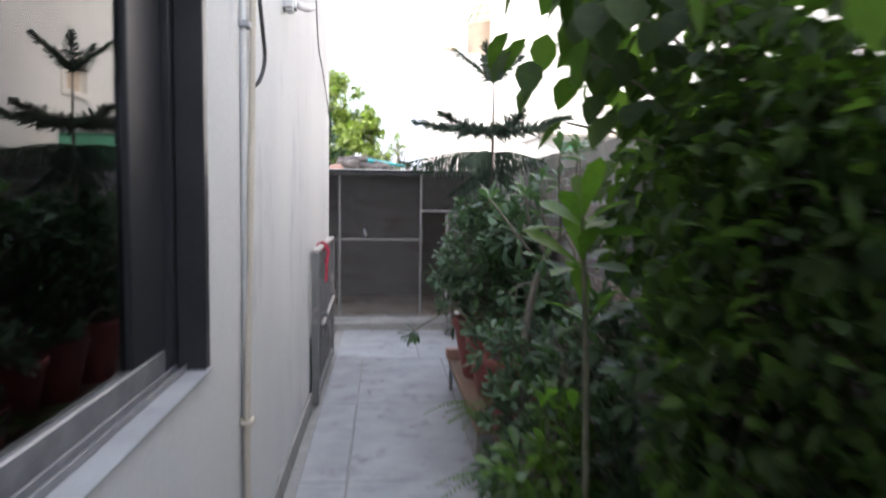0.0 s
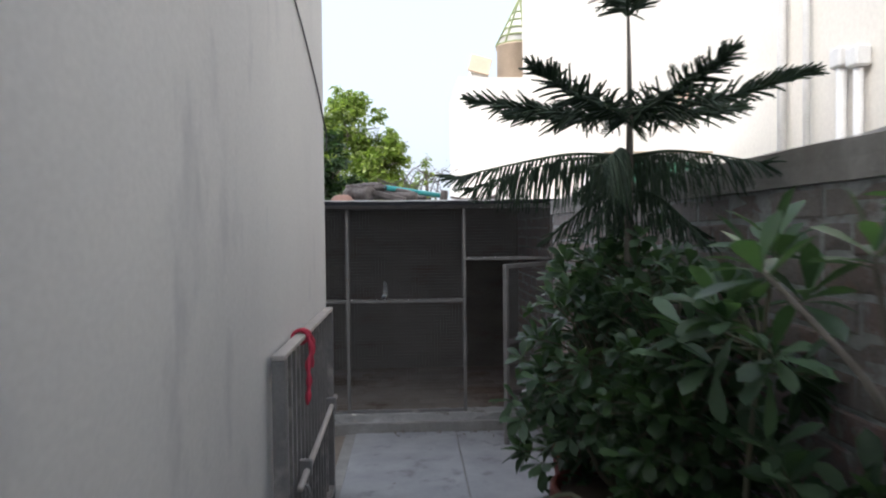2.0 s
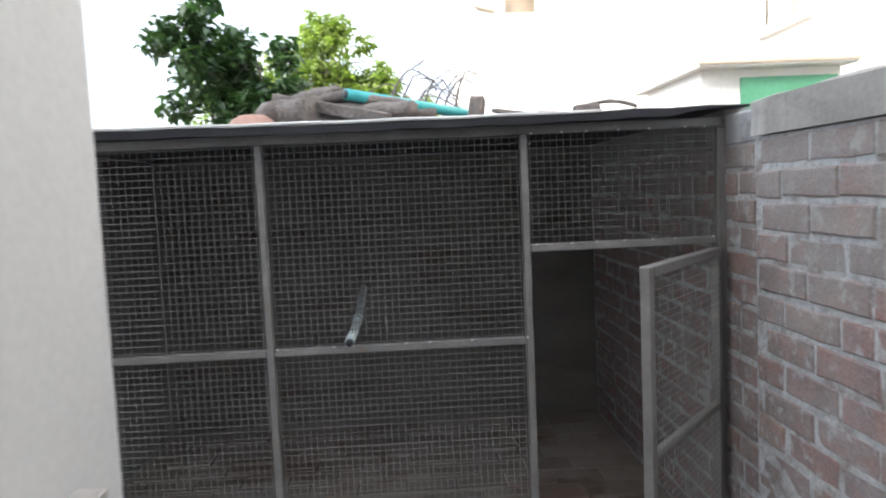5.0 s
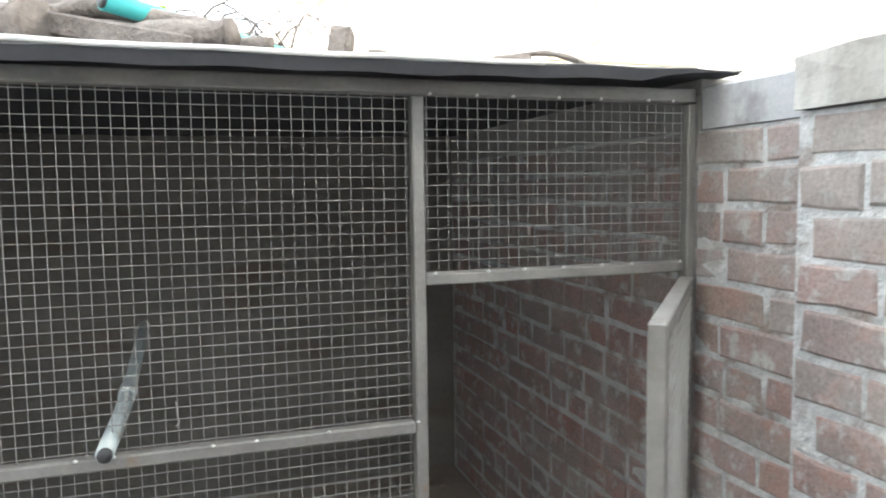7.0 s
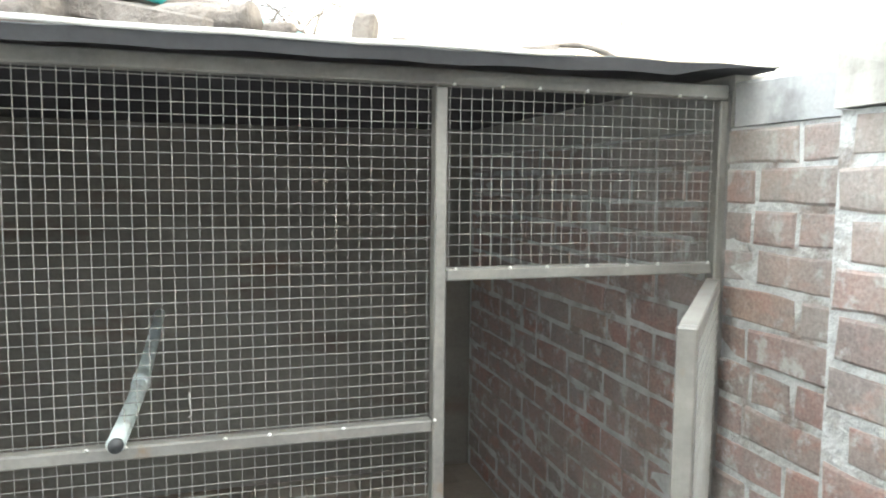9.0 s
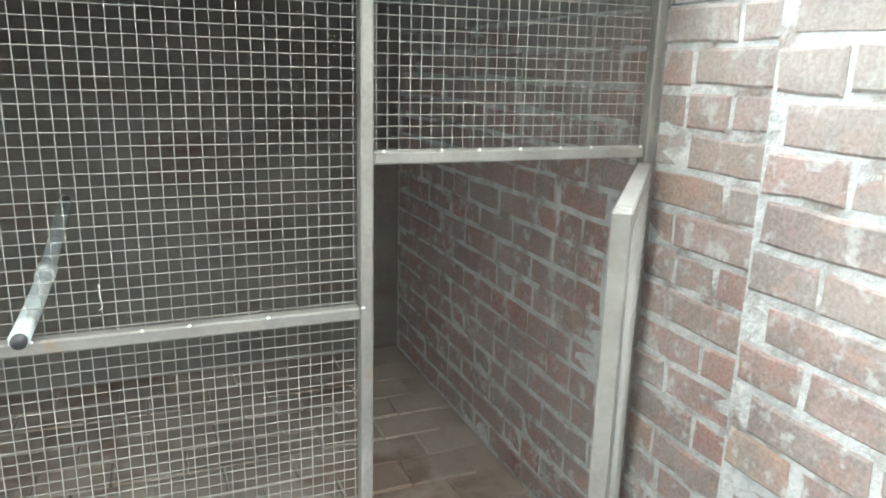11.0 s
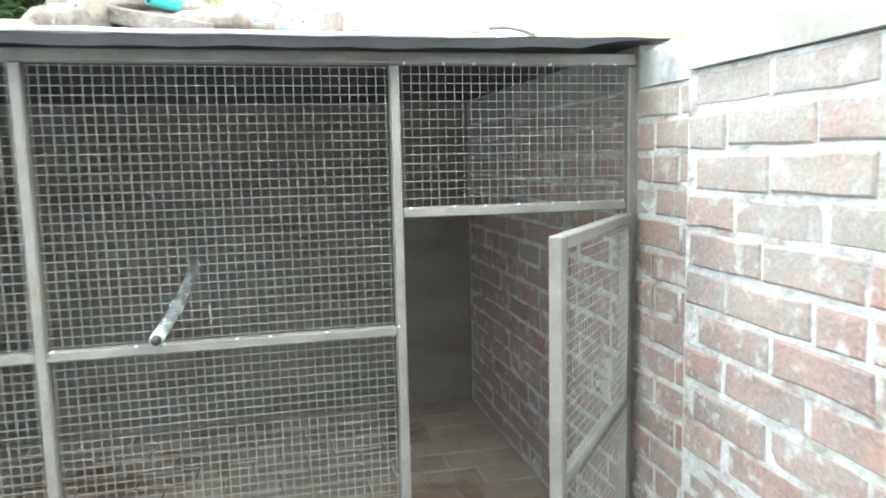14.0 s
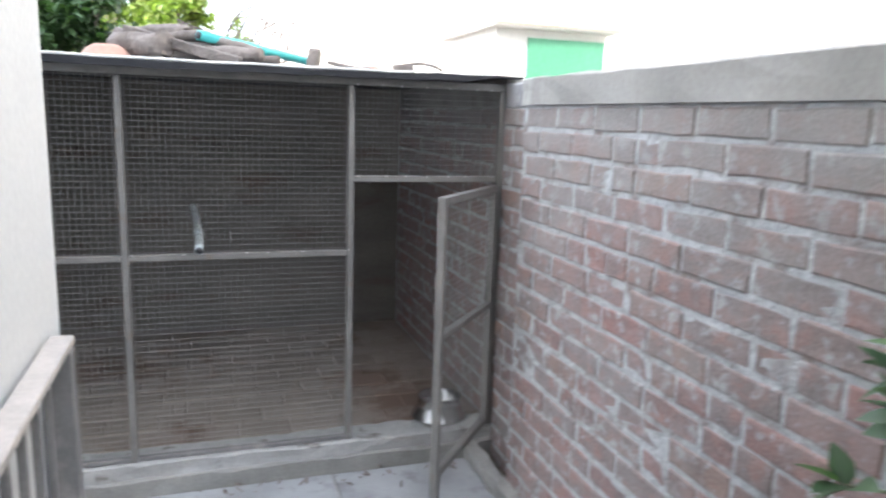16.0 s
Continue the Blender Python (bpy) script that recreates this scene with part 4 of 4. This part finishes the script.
def leafy_bush(name, foot, blobs, twigs, n_leaf, size, shape, mat, seed, label, per=7, width=0.5, category="shrub"):
    """A shrub of twigs that each end in a whorl of leaves; open and uneven in outline."""
    t = tagged(empty(name, *foot), label, category)
    rng = random.Random(seed)
    stems, leaves = Heap(), Heap()
    f = Vector(foot)
    total = sum(r[0] * r[2] for _, r in blobs)
    for c, r in blobs:
        c = Vector(c)
        hub = f.lerp(c, 0.55) + Vector((rng.uniform(-0.04, 0.04), rng.uniform(-0.04, 0.04), 0))
        stems.tube(spline([f, f.lerp(hub, 0.5) + Vector((rng.uniform(-0.03, 0.03), 0, 0)), hub, c], 8), [0.011, 0.010, 0.010, 0.009, 0.008, 0.007, 0.006, 0.005], 6)
        for i in range(int(twigs * r[0] * r[2] / total)):
            d = sphere_dir(rng, -0.75, 1.0)
            k = rng.uniform(0.45, 1.08)
            e = c + Vector((d.x * r[0], d.y * r[1], d.z * r[2])) * k
            e.x = min(e.x, 1.665)
            stems.tube([c.lerp(e, 0.15), c.lerp(e, 0.6) + Vector((0, 0, 0.02)), e], [0.004, 0.003, 0.002], 4, False)
            axis = (e - c).normalized() + Vector((0, 0, 0.35))
            rosette(leaves, e, axis, per + rng.randint(-1, 1), size * rng.uniform(0.75, 1.15), size * width, shape, rng, 1.15)
    tagged(stems.make("branchwork", "stem", t), kind="stuff")
    tagged(leaves.make("foliage", mat, t), kind="stuff")
    return t


leafy_bush("umbrella_plant", (1.40, 4.98, 0.64), [((1.33, 4.92, 1.08), (0.31, 0.30, 0.36)), ((1.25, 4.94, 0.86), (0.22, 0.22, 0.20)), ((1.45, 4.95, 1.36), (0.27, 0.26, 0.24)), ((1.46, 4.66, 1.15), (0.24, 0.25, 0.32))], 230, 7, 0.075, "obovate", "leaf_grey", 41, "bushy umbrella plant with grey-green fingered leaves in a pot")
leafy_bush("jade_shrub", (1.43, 4.50, 0.60), [((1.43, 4.40, 1.02), (0.24, 0.24, 0.30)), ((1.33, 4.34, 0.80), (0.18, 0.2, 0.16))], 110, 7, 0.075, "obovate", "leaf_dark", 42, "dark green shrub crowding the pots on the bench")
leafy_bush("broadleaf_shrub", (1.48, 4.08, 0.57), [((1.50, 4.16, 1.28), (0.17, 0.24, 0.22)), ((1.52, 4.02, 0.92), (0.15, 0.24, 0.22))], 40, 7, 0.125, "obovate", "leaf_grey", 43, "shrub with broad pale spoon-shaped leaves in a pot", 7, 0.42)
leafy_bush("citrus_shrub", (1.52, 5.90, 0.50), [((1.45, 5.45, 1.14), (0.28, 0.30, 0.32)), ((1.33, 5.36, 0.92), (0.20, 0.22, 0.26)), ((1.54, 5.62, 1.32), (0.13, 0.16, 0.15)), ((1.48, 5.25, 1.32), (0.20, 0.26, 0.18))], 190, 6, 0.075, "ovate", "leaf_dark", 44, "dark green citrus shrub in a red pot by the wall", 6, 0.48)
leafy_bush("low_shrub", (1.46, 5.30, 0.25), [((1.36, 5.25, 0.66), (0.24, 0.24, 0.20)), ((1.48, 5.40, 0.80), (0.20, 0.22, 0.22))], 80, 6, 0.11, "lance", "leaf_dark", 45, "low dark shrub with long leaves behind the bench", 6, 0.36)
leafy_bush("low_shrub", (1.42, 3.05, 0.0), [((1.36, 3.22, 0.45), (0.22, 0.36, 0.28)), ((1.50, 3.00, 0.72), (0.16, 0.40, 0.30)), ((1.28, 2.90, 0.32), (0.18, 0.30, 0.24))], 190, 6, 0.085, "lance", "leaf_dark", 46, "dark green undergrowth at the foot of the wall", 6, 0.36)
leafy_bush("low_shrub", (1.50, 2.30, 0.0), [((1.52, 2.45, 0.55), (0.16, 0.36, 0.34)), ((1.54, 2.15, 1.0), (0.13, 0.34, 0.34)), ((1.53, 2.75, 0.95), (0.13, 0.26, 0.26))], 170, 6, 0.085, "lance", "leaf_dark", 49, "tall dark green undergrowth below the climber", 6, 0.40)
leafy_bush("low_shrub", (1.34, 2.45, 0.0), [((1.28, 2.52, 0.56), (0.17, 0.24, 0.22)), ((1.24, 2.35, 0.30), (0.14, 0.22, 0.20))], 60, 6, 0.105, "obovate", "leaf_bright", 47, "bright green low shrub beside the path", 6, 0.42)
leafy_bush("low_shrub", (1.40, 3.62, 0.40), [((1.38, 3.66, 0.72), (0.24, 0.22, 0.16))], 45, 7, 0.085, "obovate", "leaf_grey", 48, "grey-green seedlings crowding a pot under bare trunks", 7, 0.42)


def leaf_parts(parent, places, length, width, shape, mat, seed, bend=0.3):
    """Single leaves as parts on three shared meshes."""
    rng = random.Random(seed)
    kinds = [mesh_from("leaf", *leaf_data(length * k, width * k, shape, bend * b, 0.22), mat, True) for k, b in ((1.0, 0.8), (0.85, 1.3), (1.12, 0.4))]
    for p, d in places:
        o = new("leaf", rng.choice(kinds))
        m = aim(p, d, rng.uniform(-0.5, 0.5))
        o.location, o.rotation_euler = m.translation, m.to_euler()
        put(o, parent)


def whorl_places(p, axis, n, rng, spread=1.0, drop=0.0):
    axis = Vector(axis).normalized()
    a = axis.cross(Vector((0.3, 0.2, 0.9))).normalized()
    b = axis.cross(a)
    t0 = rng.uniform(0, 6.28)
    out = []
    for i in range(n):
        w, k = t0 + i * 2.4, 0.3 + spread * i / n
        out.append((Vector(p) - axis * drop * i / n, a * math.cos(w) * k + b * math.sin(w) * k + axis * (1.0 - 0.9 * i / n)))
    return out


def desert_rose():
    """A thick curved grey trunk with bare branches that end in whorls."""
    t = tagged(empty("desert_rose", 1.41, 3.60, 0.42), "old desert rose with a thick curved grey trunk and sparse leaves", "shrub")
    main = spline([(1.41, 3.60, 0.42), (1.395, 3.60, 0.72), (1.42, 3.61, 0.94), (1.48, 3.64, 1.14), (1.55, 3.61, 1.28), (1.63, 3.57, 1.36)], 20)
    h = Heap().tube(main, [0.021 - 0.0004 * i for i in range(20)], 12)
    rng = random.Random(51)
    tips = []
    for a, pts in ((19, [(1.60, 3.46, 1.50), (1.58, 3.36, 1.70)]), (19, [(1.655, 3.56, 1.52), (1.63, 3.50, 1.74)]), (16, [(1.52, 3.42, 1.42), (1.47, 3.26, 1.56), (1.45, 3.16, 1.70)]), (13, [(1.42, 3.60, 1.36), (1.38, 3.58, 1.52)]), (12, [(1.38, 3.52, 1.26), (1.30, 3.50, 1.36), (1.20, 3.58, 1.50)]), (17, [(1.62, 3.50, 1.22), (1.58, 3.50, 1.13)]), (10, [(1.36, 3.58, 1.06), (1.30, 3.54, 1.02)]), (15, [(1.46, 3.52, 1.40), (1.44, 3.48, 1.58)]), (14, [(1.47, 3.36, 1.26), (1.40, 3.24, 1.22)]), (19, [(1.66, 3.72, 1.48), (1.60, 3.80, 1.60)])):
        path = spline([main[a], *pts], 9)
        tube("limb", path, [0.0085 - 0.0005 * i for i in range(9)], "bark", t, 7)
        tips.append((path[-1], path[-1] - path[-3]))
    h.make("trunk", "bark", t)
    places = []
    for p, d in tips:
        places += whorl_places(p, d.normalized() + Vector((0, 0, 0.3)), rng.randint(7, 10), rng, 1.1, 0.03)
    leaf_parts(t, places, 0.095, 0.036, "obovate", "leaf_grey", 52)
    return t


desert_rose()


def bright_rosette():
    t = tagged(empty("frangipani", 1.34, 2.28, 0.33), "young plant with large bright green leaves on one stem", "plant")
    stem = spline([(1.34, 2.28, 0.33), (1.33, 2.28, 0.9), (1.31, 2.27, 1.28), (1.30, 2.27, 1.45)], 12)
    Heap().tube(stem, [0.013 - 0.0006 * i for i in range(12)], 8).make("stem", "stem", t)
    rng = random.Random(61)
    places = whorl_places((1.30, 2.27, 1.43), (0, 0, 1), 9, rng, 1.3, 0.05) + whorl_places((1.305, 2.27, 1.31), (0.1, 0, 0.7), 8, rng, 1.6, 0.04) + whorl_places((1.325, 2.275, 1.12), (-0.2, 0, 0.6), 6, rng, 1.6, 0.03)
    leaf_parts(t, places, 0.185, 0.072, "obovate", "leaf_bright", 62, 0.22)


bright_rosette()


def hanging_twig():
    t = tagged(empty("hanging_twig", 1.30, 4.54, 0.6), "bare stem leaning out of a pot, leafy at its tip", "plant")
    tube("stem", spline([(1.30, 4.54, 0.62), (1.16, 4.58, 0.78), (1.02, 4.62, 0.72), (0.86, 4.66, 0.61)], 12), [0.009 - 0.0004 * i for i in range(12)], "stem", t, 7)
    rng = random.Random(71)
    leaf_parts(t, whorl_places((0.86, 4.66, 0.61), (-0.9, 0.0, -0.25), 14, rng, 1.3, 0.05), 0.085, 0.026, "obovate", "leaf_dark", 72)


hanging_twig()


def fern(x, y, z, seed, n=14, size=0.34):
    t = tagged(empty("fern", x, y, z), "green fern with arching fronds at the edge of the path", "fern")
    rng = random.Random(seed)
    for i in range(n):
        a = 2 * math.pi * i / n + rng.uniform(-0.2, 0.2)
        L = size * rng.uniform(0.7, 1.15)
        pts = spline([(x, y, z), (x + 0.45 * L * math.cos(a), y + 0.45 * L * math.sin(a), z + 0.42 * L), (x + L * math.cos(a), y + L * math.sin(a), z + 0.22 * L)], 20)
        h = Heap().tube(pts, [0.0025 - 0.0001 * k for k in range(20)], 4, False)
        for k in range(2, 20):
            d = pts[k] - pts[k - 1]
            side = d.cross(Vector((0, 0, 1))).normalized()
            for s in (-1, 1):
                ln = 0.045 * (1 - (k / 20) ** 2 * 0.8)
                v, f = leaf_data(ln, 0.012, "lance", 0.2, 0.1)
                m = aim(pts[k], side * s + d.normalized() * 0.3)
                h.add([m @ q for q in v], f)
        h.make("frond", "leaf_bright", t)


fern(1.25, 3.25, 0.10, 81)
fern(1.24, 3.90, 0.24, 82, 12, 0.30)
fern(1.20, 2.1, 0.02, 83, 12, 0.30)


def climber():
    """A climber over the wall, with a hanging canopy; every leaf of the canopy is a part."""
    t = tagged(empty("climber", 1.5, 1.75, 0.36), "climber with heart-shaped leaves hanging over the brick wall", "climber")
    rng = random.Random(91)
    h = Heap()
    for i in range(7):
        e = Vector((rng.uniform(1.0, 1.6), rng.uniform(1.5, 2.5), rng.uniform(1.6, 2.3)))
        a = Vector((1.5 + rng.uniform(-0.05, 0.05), 1.75, 0.36))
        mid = Vector((1.6, rng.uniform(1.4, 2.3), rng.uniform(1.5, 2.2)))
        tube("stem", spline([a, Vector((1.6, 1.8, 0.9)), mid, e], 14), [0.012 - 0.0006 * k for k in range(14)], "stem", t, 6)
    places = []
    while len(places) < 298:
        u = sphere_dir(rng) * rng.uniform(0.35, 1.0)
        p = Vector((1.50, 2.06, 2.02)) + Vector((u.x * 0.50, u.y * 0.40, u.z * 0.44))
        if p.x > 1.95 or p.z < 1.64:
            continue
        d = Vector((u.x, u.y, 0)).normalized() * 0.5 + Vector((rng.uniform(-0.5, 0.5), rng.uniform(-0.5, 0.5), -0.8))
        places.append((p, d))
    leaf_parts(t, places, 0.110, 0.082, "ovate", "leaf_vine", 92, 0.2)
    dense = Heap()
    for i in range(3800):
        u = sphere_dir(rng) * rng.uniform(0.5, 1.0)
        p = Vector((1.53, 1.56, 1.15)) + Vector((u.x * 0.24, u.y * 0.52, u.z * 1.0))
        p.x = min(p.x, 1.66)
        if p.z < 0.05:
            continue
        add_leaf(dense, p, sphere_dir(rng, -1, 0.3), 0.062 * rng.uniform(0.7, 1.2), 0.040, "ovate", rng)
    for i in range(620):
        p = Vector((rng.uniform(1.05, 2.5), rng.uniform(-1.6, 2.35), rng.uniform(1.80, 2.95)))
        if p.x < 1.05 + 0.35 * (p.z - 1.8) or p.y > 2.35 - 0.25 * abs(p.z - 2.2):
            continue
        add_leaf(dense, p, Vector((rng.uniform(-0.6, 0.6), rng.uniform(-0.6, 0.6), -0.7)), 0.09 * rng.uniform(0.7, 1.2), 0.065, "ovate", rng)
    for i in range(330):
        p = Vector((rng.uniform(1.30, 2.4), rng.uniform(1.4, 3.1), rng.uniform(2.36, 3.0)))
        add_leaf(dense, p, Vector((rng.uniform(-0.6, 0.6), rng.uniform(-0.6, 0.6), -0.7)), 0.10 * rng.uniform(0.7, 1.2), 0.072, "ovate", rng)
    for i in range(1300):
        p = Vector((rng.uniform(0.95, 1.9), rng.uniform(-1.6, 0.85), rng.uniform(2.25, 2.9)))
        add_leaf(dense, p, Vector((rng.uniform(-0.6, 0.6), rng.uniform(-0.6, 0.6), -0.7)), 0.10 * rng.uniform(0.7, 1.2), 0.072, "ovate", rng)
    # lower runners over the wall's face
    for i in range(420):
        y = rng.uniform(2.0, 3.0)
        p = Vector((rng.uniform(1.55, 1.69), y, rng.uniform(1.05 + 0.25 * (y - 2.0), 1.80 - 0.10 * (y - 2.0))))
        add_leaf(dense, p, Vector((rng.uniform(-0.9, -0.1), rng.uniform(-0.7, 0.7), -0.6)), 0.075 * rng.uniform(0.7, 1.2), 0.052, "ovate", rng)
    tagged(dense.make("dense_leaves", "leaf_vine", t), kind="stuff")


climber()


def norfolk_pine():
    """A young pine with flat whorls; each branch carries drooping cords of needles."""
    X, Y = 1.41, 4.87
    t = tagged(empty("norfolk_pine", X, Y, 0.55), "young Norfolk pine with layered drooping branches in a pot", "tree")
    rng = random.Random(101)
    trunk = spline([(X - 0.02, Y, 0.55), (X - 0.01, Y - 0.01, 1.2), (X, Y - 0.01, 1.80), (X + 0.003, Y, 2.05), (X + 0.003, Y + 0.01, 2.28)], 24)
    Heap().tube(trunk, [0.020 - 0.0007 * i for i in range(24)], 9).make("trunk", "bark", t)

    def cord(h, p, d, L, drop, k=1.0):
        """A cord of short needles."""
        d = Vector(d).normalized()
        pts = [p + d * L * k / 5 + Vector((0, 0, -drop * L * (k / 5) ** 2)) for k in range(6)]
        h.tube(pts, [k * r for r in (0.0032, 0.0036, 0.0036, 0.0032, 0.0026, 0.0015)], 4, False)
        m = int(L / 0.0065)
        for i in range(m):
            u = i / m * 5
            g = min(int(u), 4)
            q = pts[g].lerp(pts[g + 1], u - g)
            ax = (pts[g + 1] - pts[g]).normalized()
            s = sphere_dir(rng)
            s = (s - ax * s.dot(ax)).normalized()
            e = q + s * 0.0085 * k + ax * 0.006
            w = ax.cross(s) * 0.002
            h.add([q - w, q + w, e], [(0, 1, 2)])

    def branch(node, ang, L, rise, sag, down, spread, lift, density=1.0):
        h = Heap()
        dirn = Vector((math.cos(ang), math.sin(ang), 0))
        pts = spline([node, node + dirn * L * 0.33 + Vector((0, 0, (rise - sag * 0.25) * 0.33 * L)), node + dirn * L * 0.68 + Vector((0, 0, (rise - sag * 0.75) * 0.68 * L)), node + dirn * L + Vector((0, 0, rise * L - sag * L))], 26)
        h.tube(pts, [0.0065 - 0.0002 * k for k in range(26)], 5)
        side = dirn.cross(Vector((0, 0, 1)))
        n = int(L / 0.0105 * density)
        for i in range(n):
            u = 0.10 + 0.88 * i / n
            k = u * 25
            q = pts[int(k)].lerp(pts[min(int(k) + 1, 25)], k - int(k))
            ln = 0.098 * (1 - 0.55 * u ** 4) * rng.uniform(0.8, 1.15) * min(1, L / 0.45 + 0.25)
            for s in (-1, 1):
                d = side * s * rng.uniform(*spread) + dirn * (0.30 + 0.9 * u ** 3) + Vector((0, 0, -down * rng.uniform(0.3, 0.95) * (1 - u ** 3) + rng.uniform(-0.1, lift + 0.5 * u ** 3)))
                cord(h, q, d, ln, 0.10 + 0.28 * max(0, down) * (1 - u ** 3), 1.2 if down < 1 else 0.9)
        h.make("branch", "needle", t, smooth=False)

    for z, n, L, rise, sag, a0, down, spread, lift in ((1.795, 7, 0.68, 0.06, 0.195, 3.42, 2.4, (0.18, 0.45), 0.2), (1.935, 7, 0.54, -0.02, -0.14, 3.05, 0.30, (0.30, 0.75), 0.95), (2.26, 5, 0.255, 0.90, 0.0, 3.0, -0.1, (0.35, 0.75), 0.6), (1.68, 5, 0.30, 0.0, 0.6, 3.9, 2.2, (0.3, 0.6), 0.2)):
        f = (z - 0.55) / (2.28 - 0.55)
        node = trunk[min(23, round(f * 23))].copy()
        node.z = z
        for i in range(n):
            ang = a0 + 2 * math.pi * i / n + rng.uniform(-0.12, 0.12)
            k = 1.0
            reach = node.x + L * math.cos(ang)
            if reach > 1.68 and z < 1.85:
                k = max(0.35, (1.68 - node.x) / (L * math.cos(ang)))
            branch(node, ang, L * k * rng.uniform(0.92, 1.06), rise, sag, down, spread, lift, 1.35 if z > 1.9 else 0.72)


norfolk_pine()

# ---- pieces: slabs, pavers, bricks ----
def piece(name, mesh, parent, loc, rot=0.0):
    o = new(name, mesh)
    o.location, o.rotation_euler = loc, (0, 0, rot)
    return put(o, parent)


floor_ob = bpy.data.objects["floor"]
ROWS_Y = (-1.88, -0.47, 0.94, 2.35, 3.76, 5.18, 6.59, 8.012)
for j in range(len(ROWS_Y) - 1):
    cols = (0.245, 1.02, 1.70) if j == 6 else (0.245, 0.50, 1.22, 1.70)
    for i in range(len(cols) - 1):
        g = 0.006
        rngz = random.Random(j * 7 + i)
        bm = box_bm(cols[i] + g, cols[i + 1] - g, ROWS_Y[j] + g, ROWS_Y[j + 1] - g, -0.02, rngz.uniform(-0.002, 0.002), 0.003)
        part("slab", bm, "slab", floor_ob)


def brick_data(length, height, depth, seed):
    """A brick with rounded, chipped front edges; front to -x, length along y."""
    rng = random.Random(seed)
    j = lambda a: rng.uniform(-a, a)
    l, h = length / 2, height / 2
    n = 3 if length > 0.18 else 2
    ring = [(-1 + 2 * i / n, -1) for i in range(n)] + [(1, -1)] + [(1 - 2 * i / n, 1) for i in range(n)] + [(-1, 1)]
    v = []
    wob = [(j(0.0035), j(0.0032)) for _ in ring]
    for x, k in ((depth, 0), (0.0045, 0), (0, 0.006)):
        for (a, c), (wy, wz) in zip(ring, wob):
            v.append(Vector((x + (j(0.0022) if x == 0 else 0), a * (l - k) + wy, c * (h - k) + wz)))
    m = len(ring)
    f = []
    for a in (0, m):
        for i in range(m):
            i2 = (i + 1) % m
            f.append((a + i, a + i2, a + m + i2, a + m + i))
    v.append(Vector((j(0.002) - 0.001, j(0.03), j(0.012))))
    for i in range(m):
        f.append((2 * m + i, 2 * m + (i + 1) % m, 3 * m))
    f = [tuple(reversed(q)) for q in f]
    return v, f


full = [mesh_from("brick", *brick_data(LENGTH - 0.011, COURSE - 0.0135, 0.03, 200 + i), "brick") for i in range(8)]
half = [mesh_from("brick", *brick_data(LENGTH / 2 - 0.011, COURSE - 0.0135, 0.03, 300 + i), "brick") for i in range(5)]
rng = random.Random(7)


def brick_rows(face, y0, y1, near0, near1, parent, joined, turned=False, base=TOP, low=-0.1, shift=0.0):
    """Courses in running bond from y0 to y1 on a face; those between near0 and near1 are parts, the rest joined."""
    r = 0
    z = base - COURSE / 2
    while z > low:
        off = LENGTH / 2 * (r % 2) + shift + rng.uniform(-0.02, 0.02)
        y = y0 - off
        while y < y1 - 0.02:
            a, b = max(y, y0), min(y + LENGTH, y1)
            y += LENGTH
            if b - a < 0.045:
                continue
            split = rng.random() < 0.16 and b - a > 0.24
            for s0, s1 in (((a, (a + b) / 2), ((a + b) / 2, b)) if split else ((a, b),)):
                c, w = (s0 + s1) / 2, s1 - s0
                jx, jz = rng.uniform(-0.003, 0.004), rng.uniform(-0.003, 0.003)
                std = abs(w - LENGTH) < 0.01 or abs(w - LENGTH / 2) < 0.012
                if near0 <= c <= near1 and z > 0.0 and std:
                    me = rng.choice(full if w > LENGTH * 0.75 else half)
                    piece("brick", me, parent, (face + jx, c, z + jz))
                else:
                    v, f = brick_data(w - 0.011, COURSE - 0.0135, 0.03, rng.randint(0, 10 ** 6))
                    if turned:
                        joined.add([Vector((q.y + c, face + q.x + jx, q.z + z + jz)) for q in v], [tuple(reversed(g)) for g in f])
                    else:
                        joined.add([q + Vector((face + jx, c, z + jz)) for q in v], f)
        r += 1
        z -= COURSE


rest = Heap()
brick_rows(BRICK_X, -3.7, STEP_Y - 0.002, 5.3, STEP_Y, wall_e, rest)
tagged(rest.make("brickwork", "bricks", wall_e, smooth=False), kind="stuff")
rest = Heap()
brick_rows(RECESS_X, STEP_Y + 0.012, BACK_Y - 0.01, 7.6, 9.9, wall_r, rest, shift=0.1)
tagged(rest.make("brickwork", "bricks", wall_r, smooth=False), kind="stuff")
kf = bpy.data.objects["kennel_floor"]


def paver_data(l, w, seed):
    r2 = random.Random(seed)
    bm = box_bm(-l / 2, l / 2, -w / 2, w / 2, -0.03, 0, 0.005)
    for v in bm.verts:
        v.co += Vector((r2.uniform(-1, 1), r2.uniform(-1, 1), r2.uniform(-0.5, 0.5))) * 0.003
    me = bpy.data.meshes.new("paver")
    bm.to_mesh(me)
    bm.free()
    me.materials.append(M["paver"])
    return me


pavers = [paver_data(0.232, 0.162, 400 + i) for i in range(6)]
row, y = 0, 8.19 + 0.083
while y < BACK_Y - 0.05:
    x = LEFT_X + 0.05 + (0.118 if row % 2 else 0)
    while x < RECESS_X - 0.10:
        piece("paver", rng.choice(pavers), kf, (x, y, PLINTH + rng.uniform(-0.004, 0.002)), rng.choice((0, math.pi)) + rng.uniform(-0.015, 0.015))
        x += 0.236
    row += 1
    y += 0.166
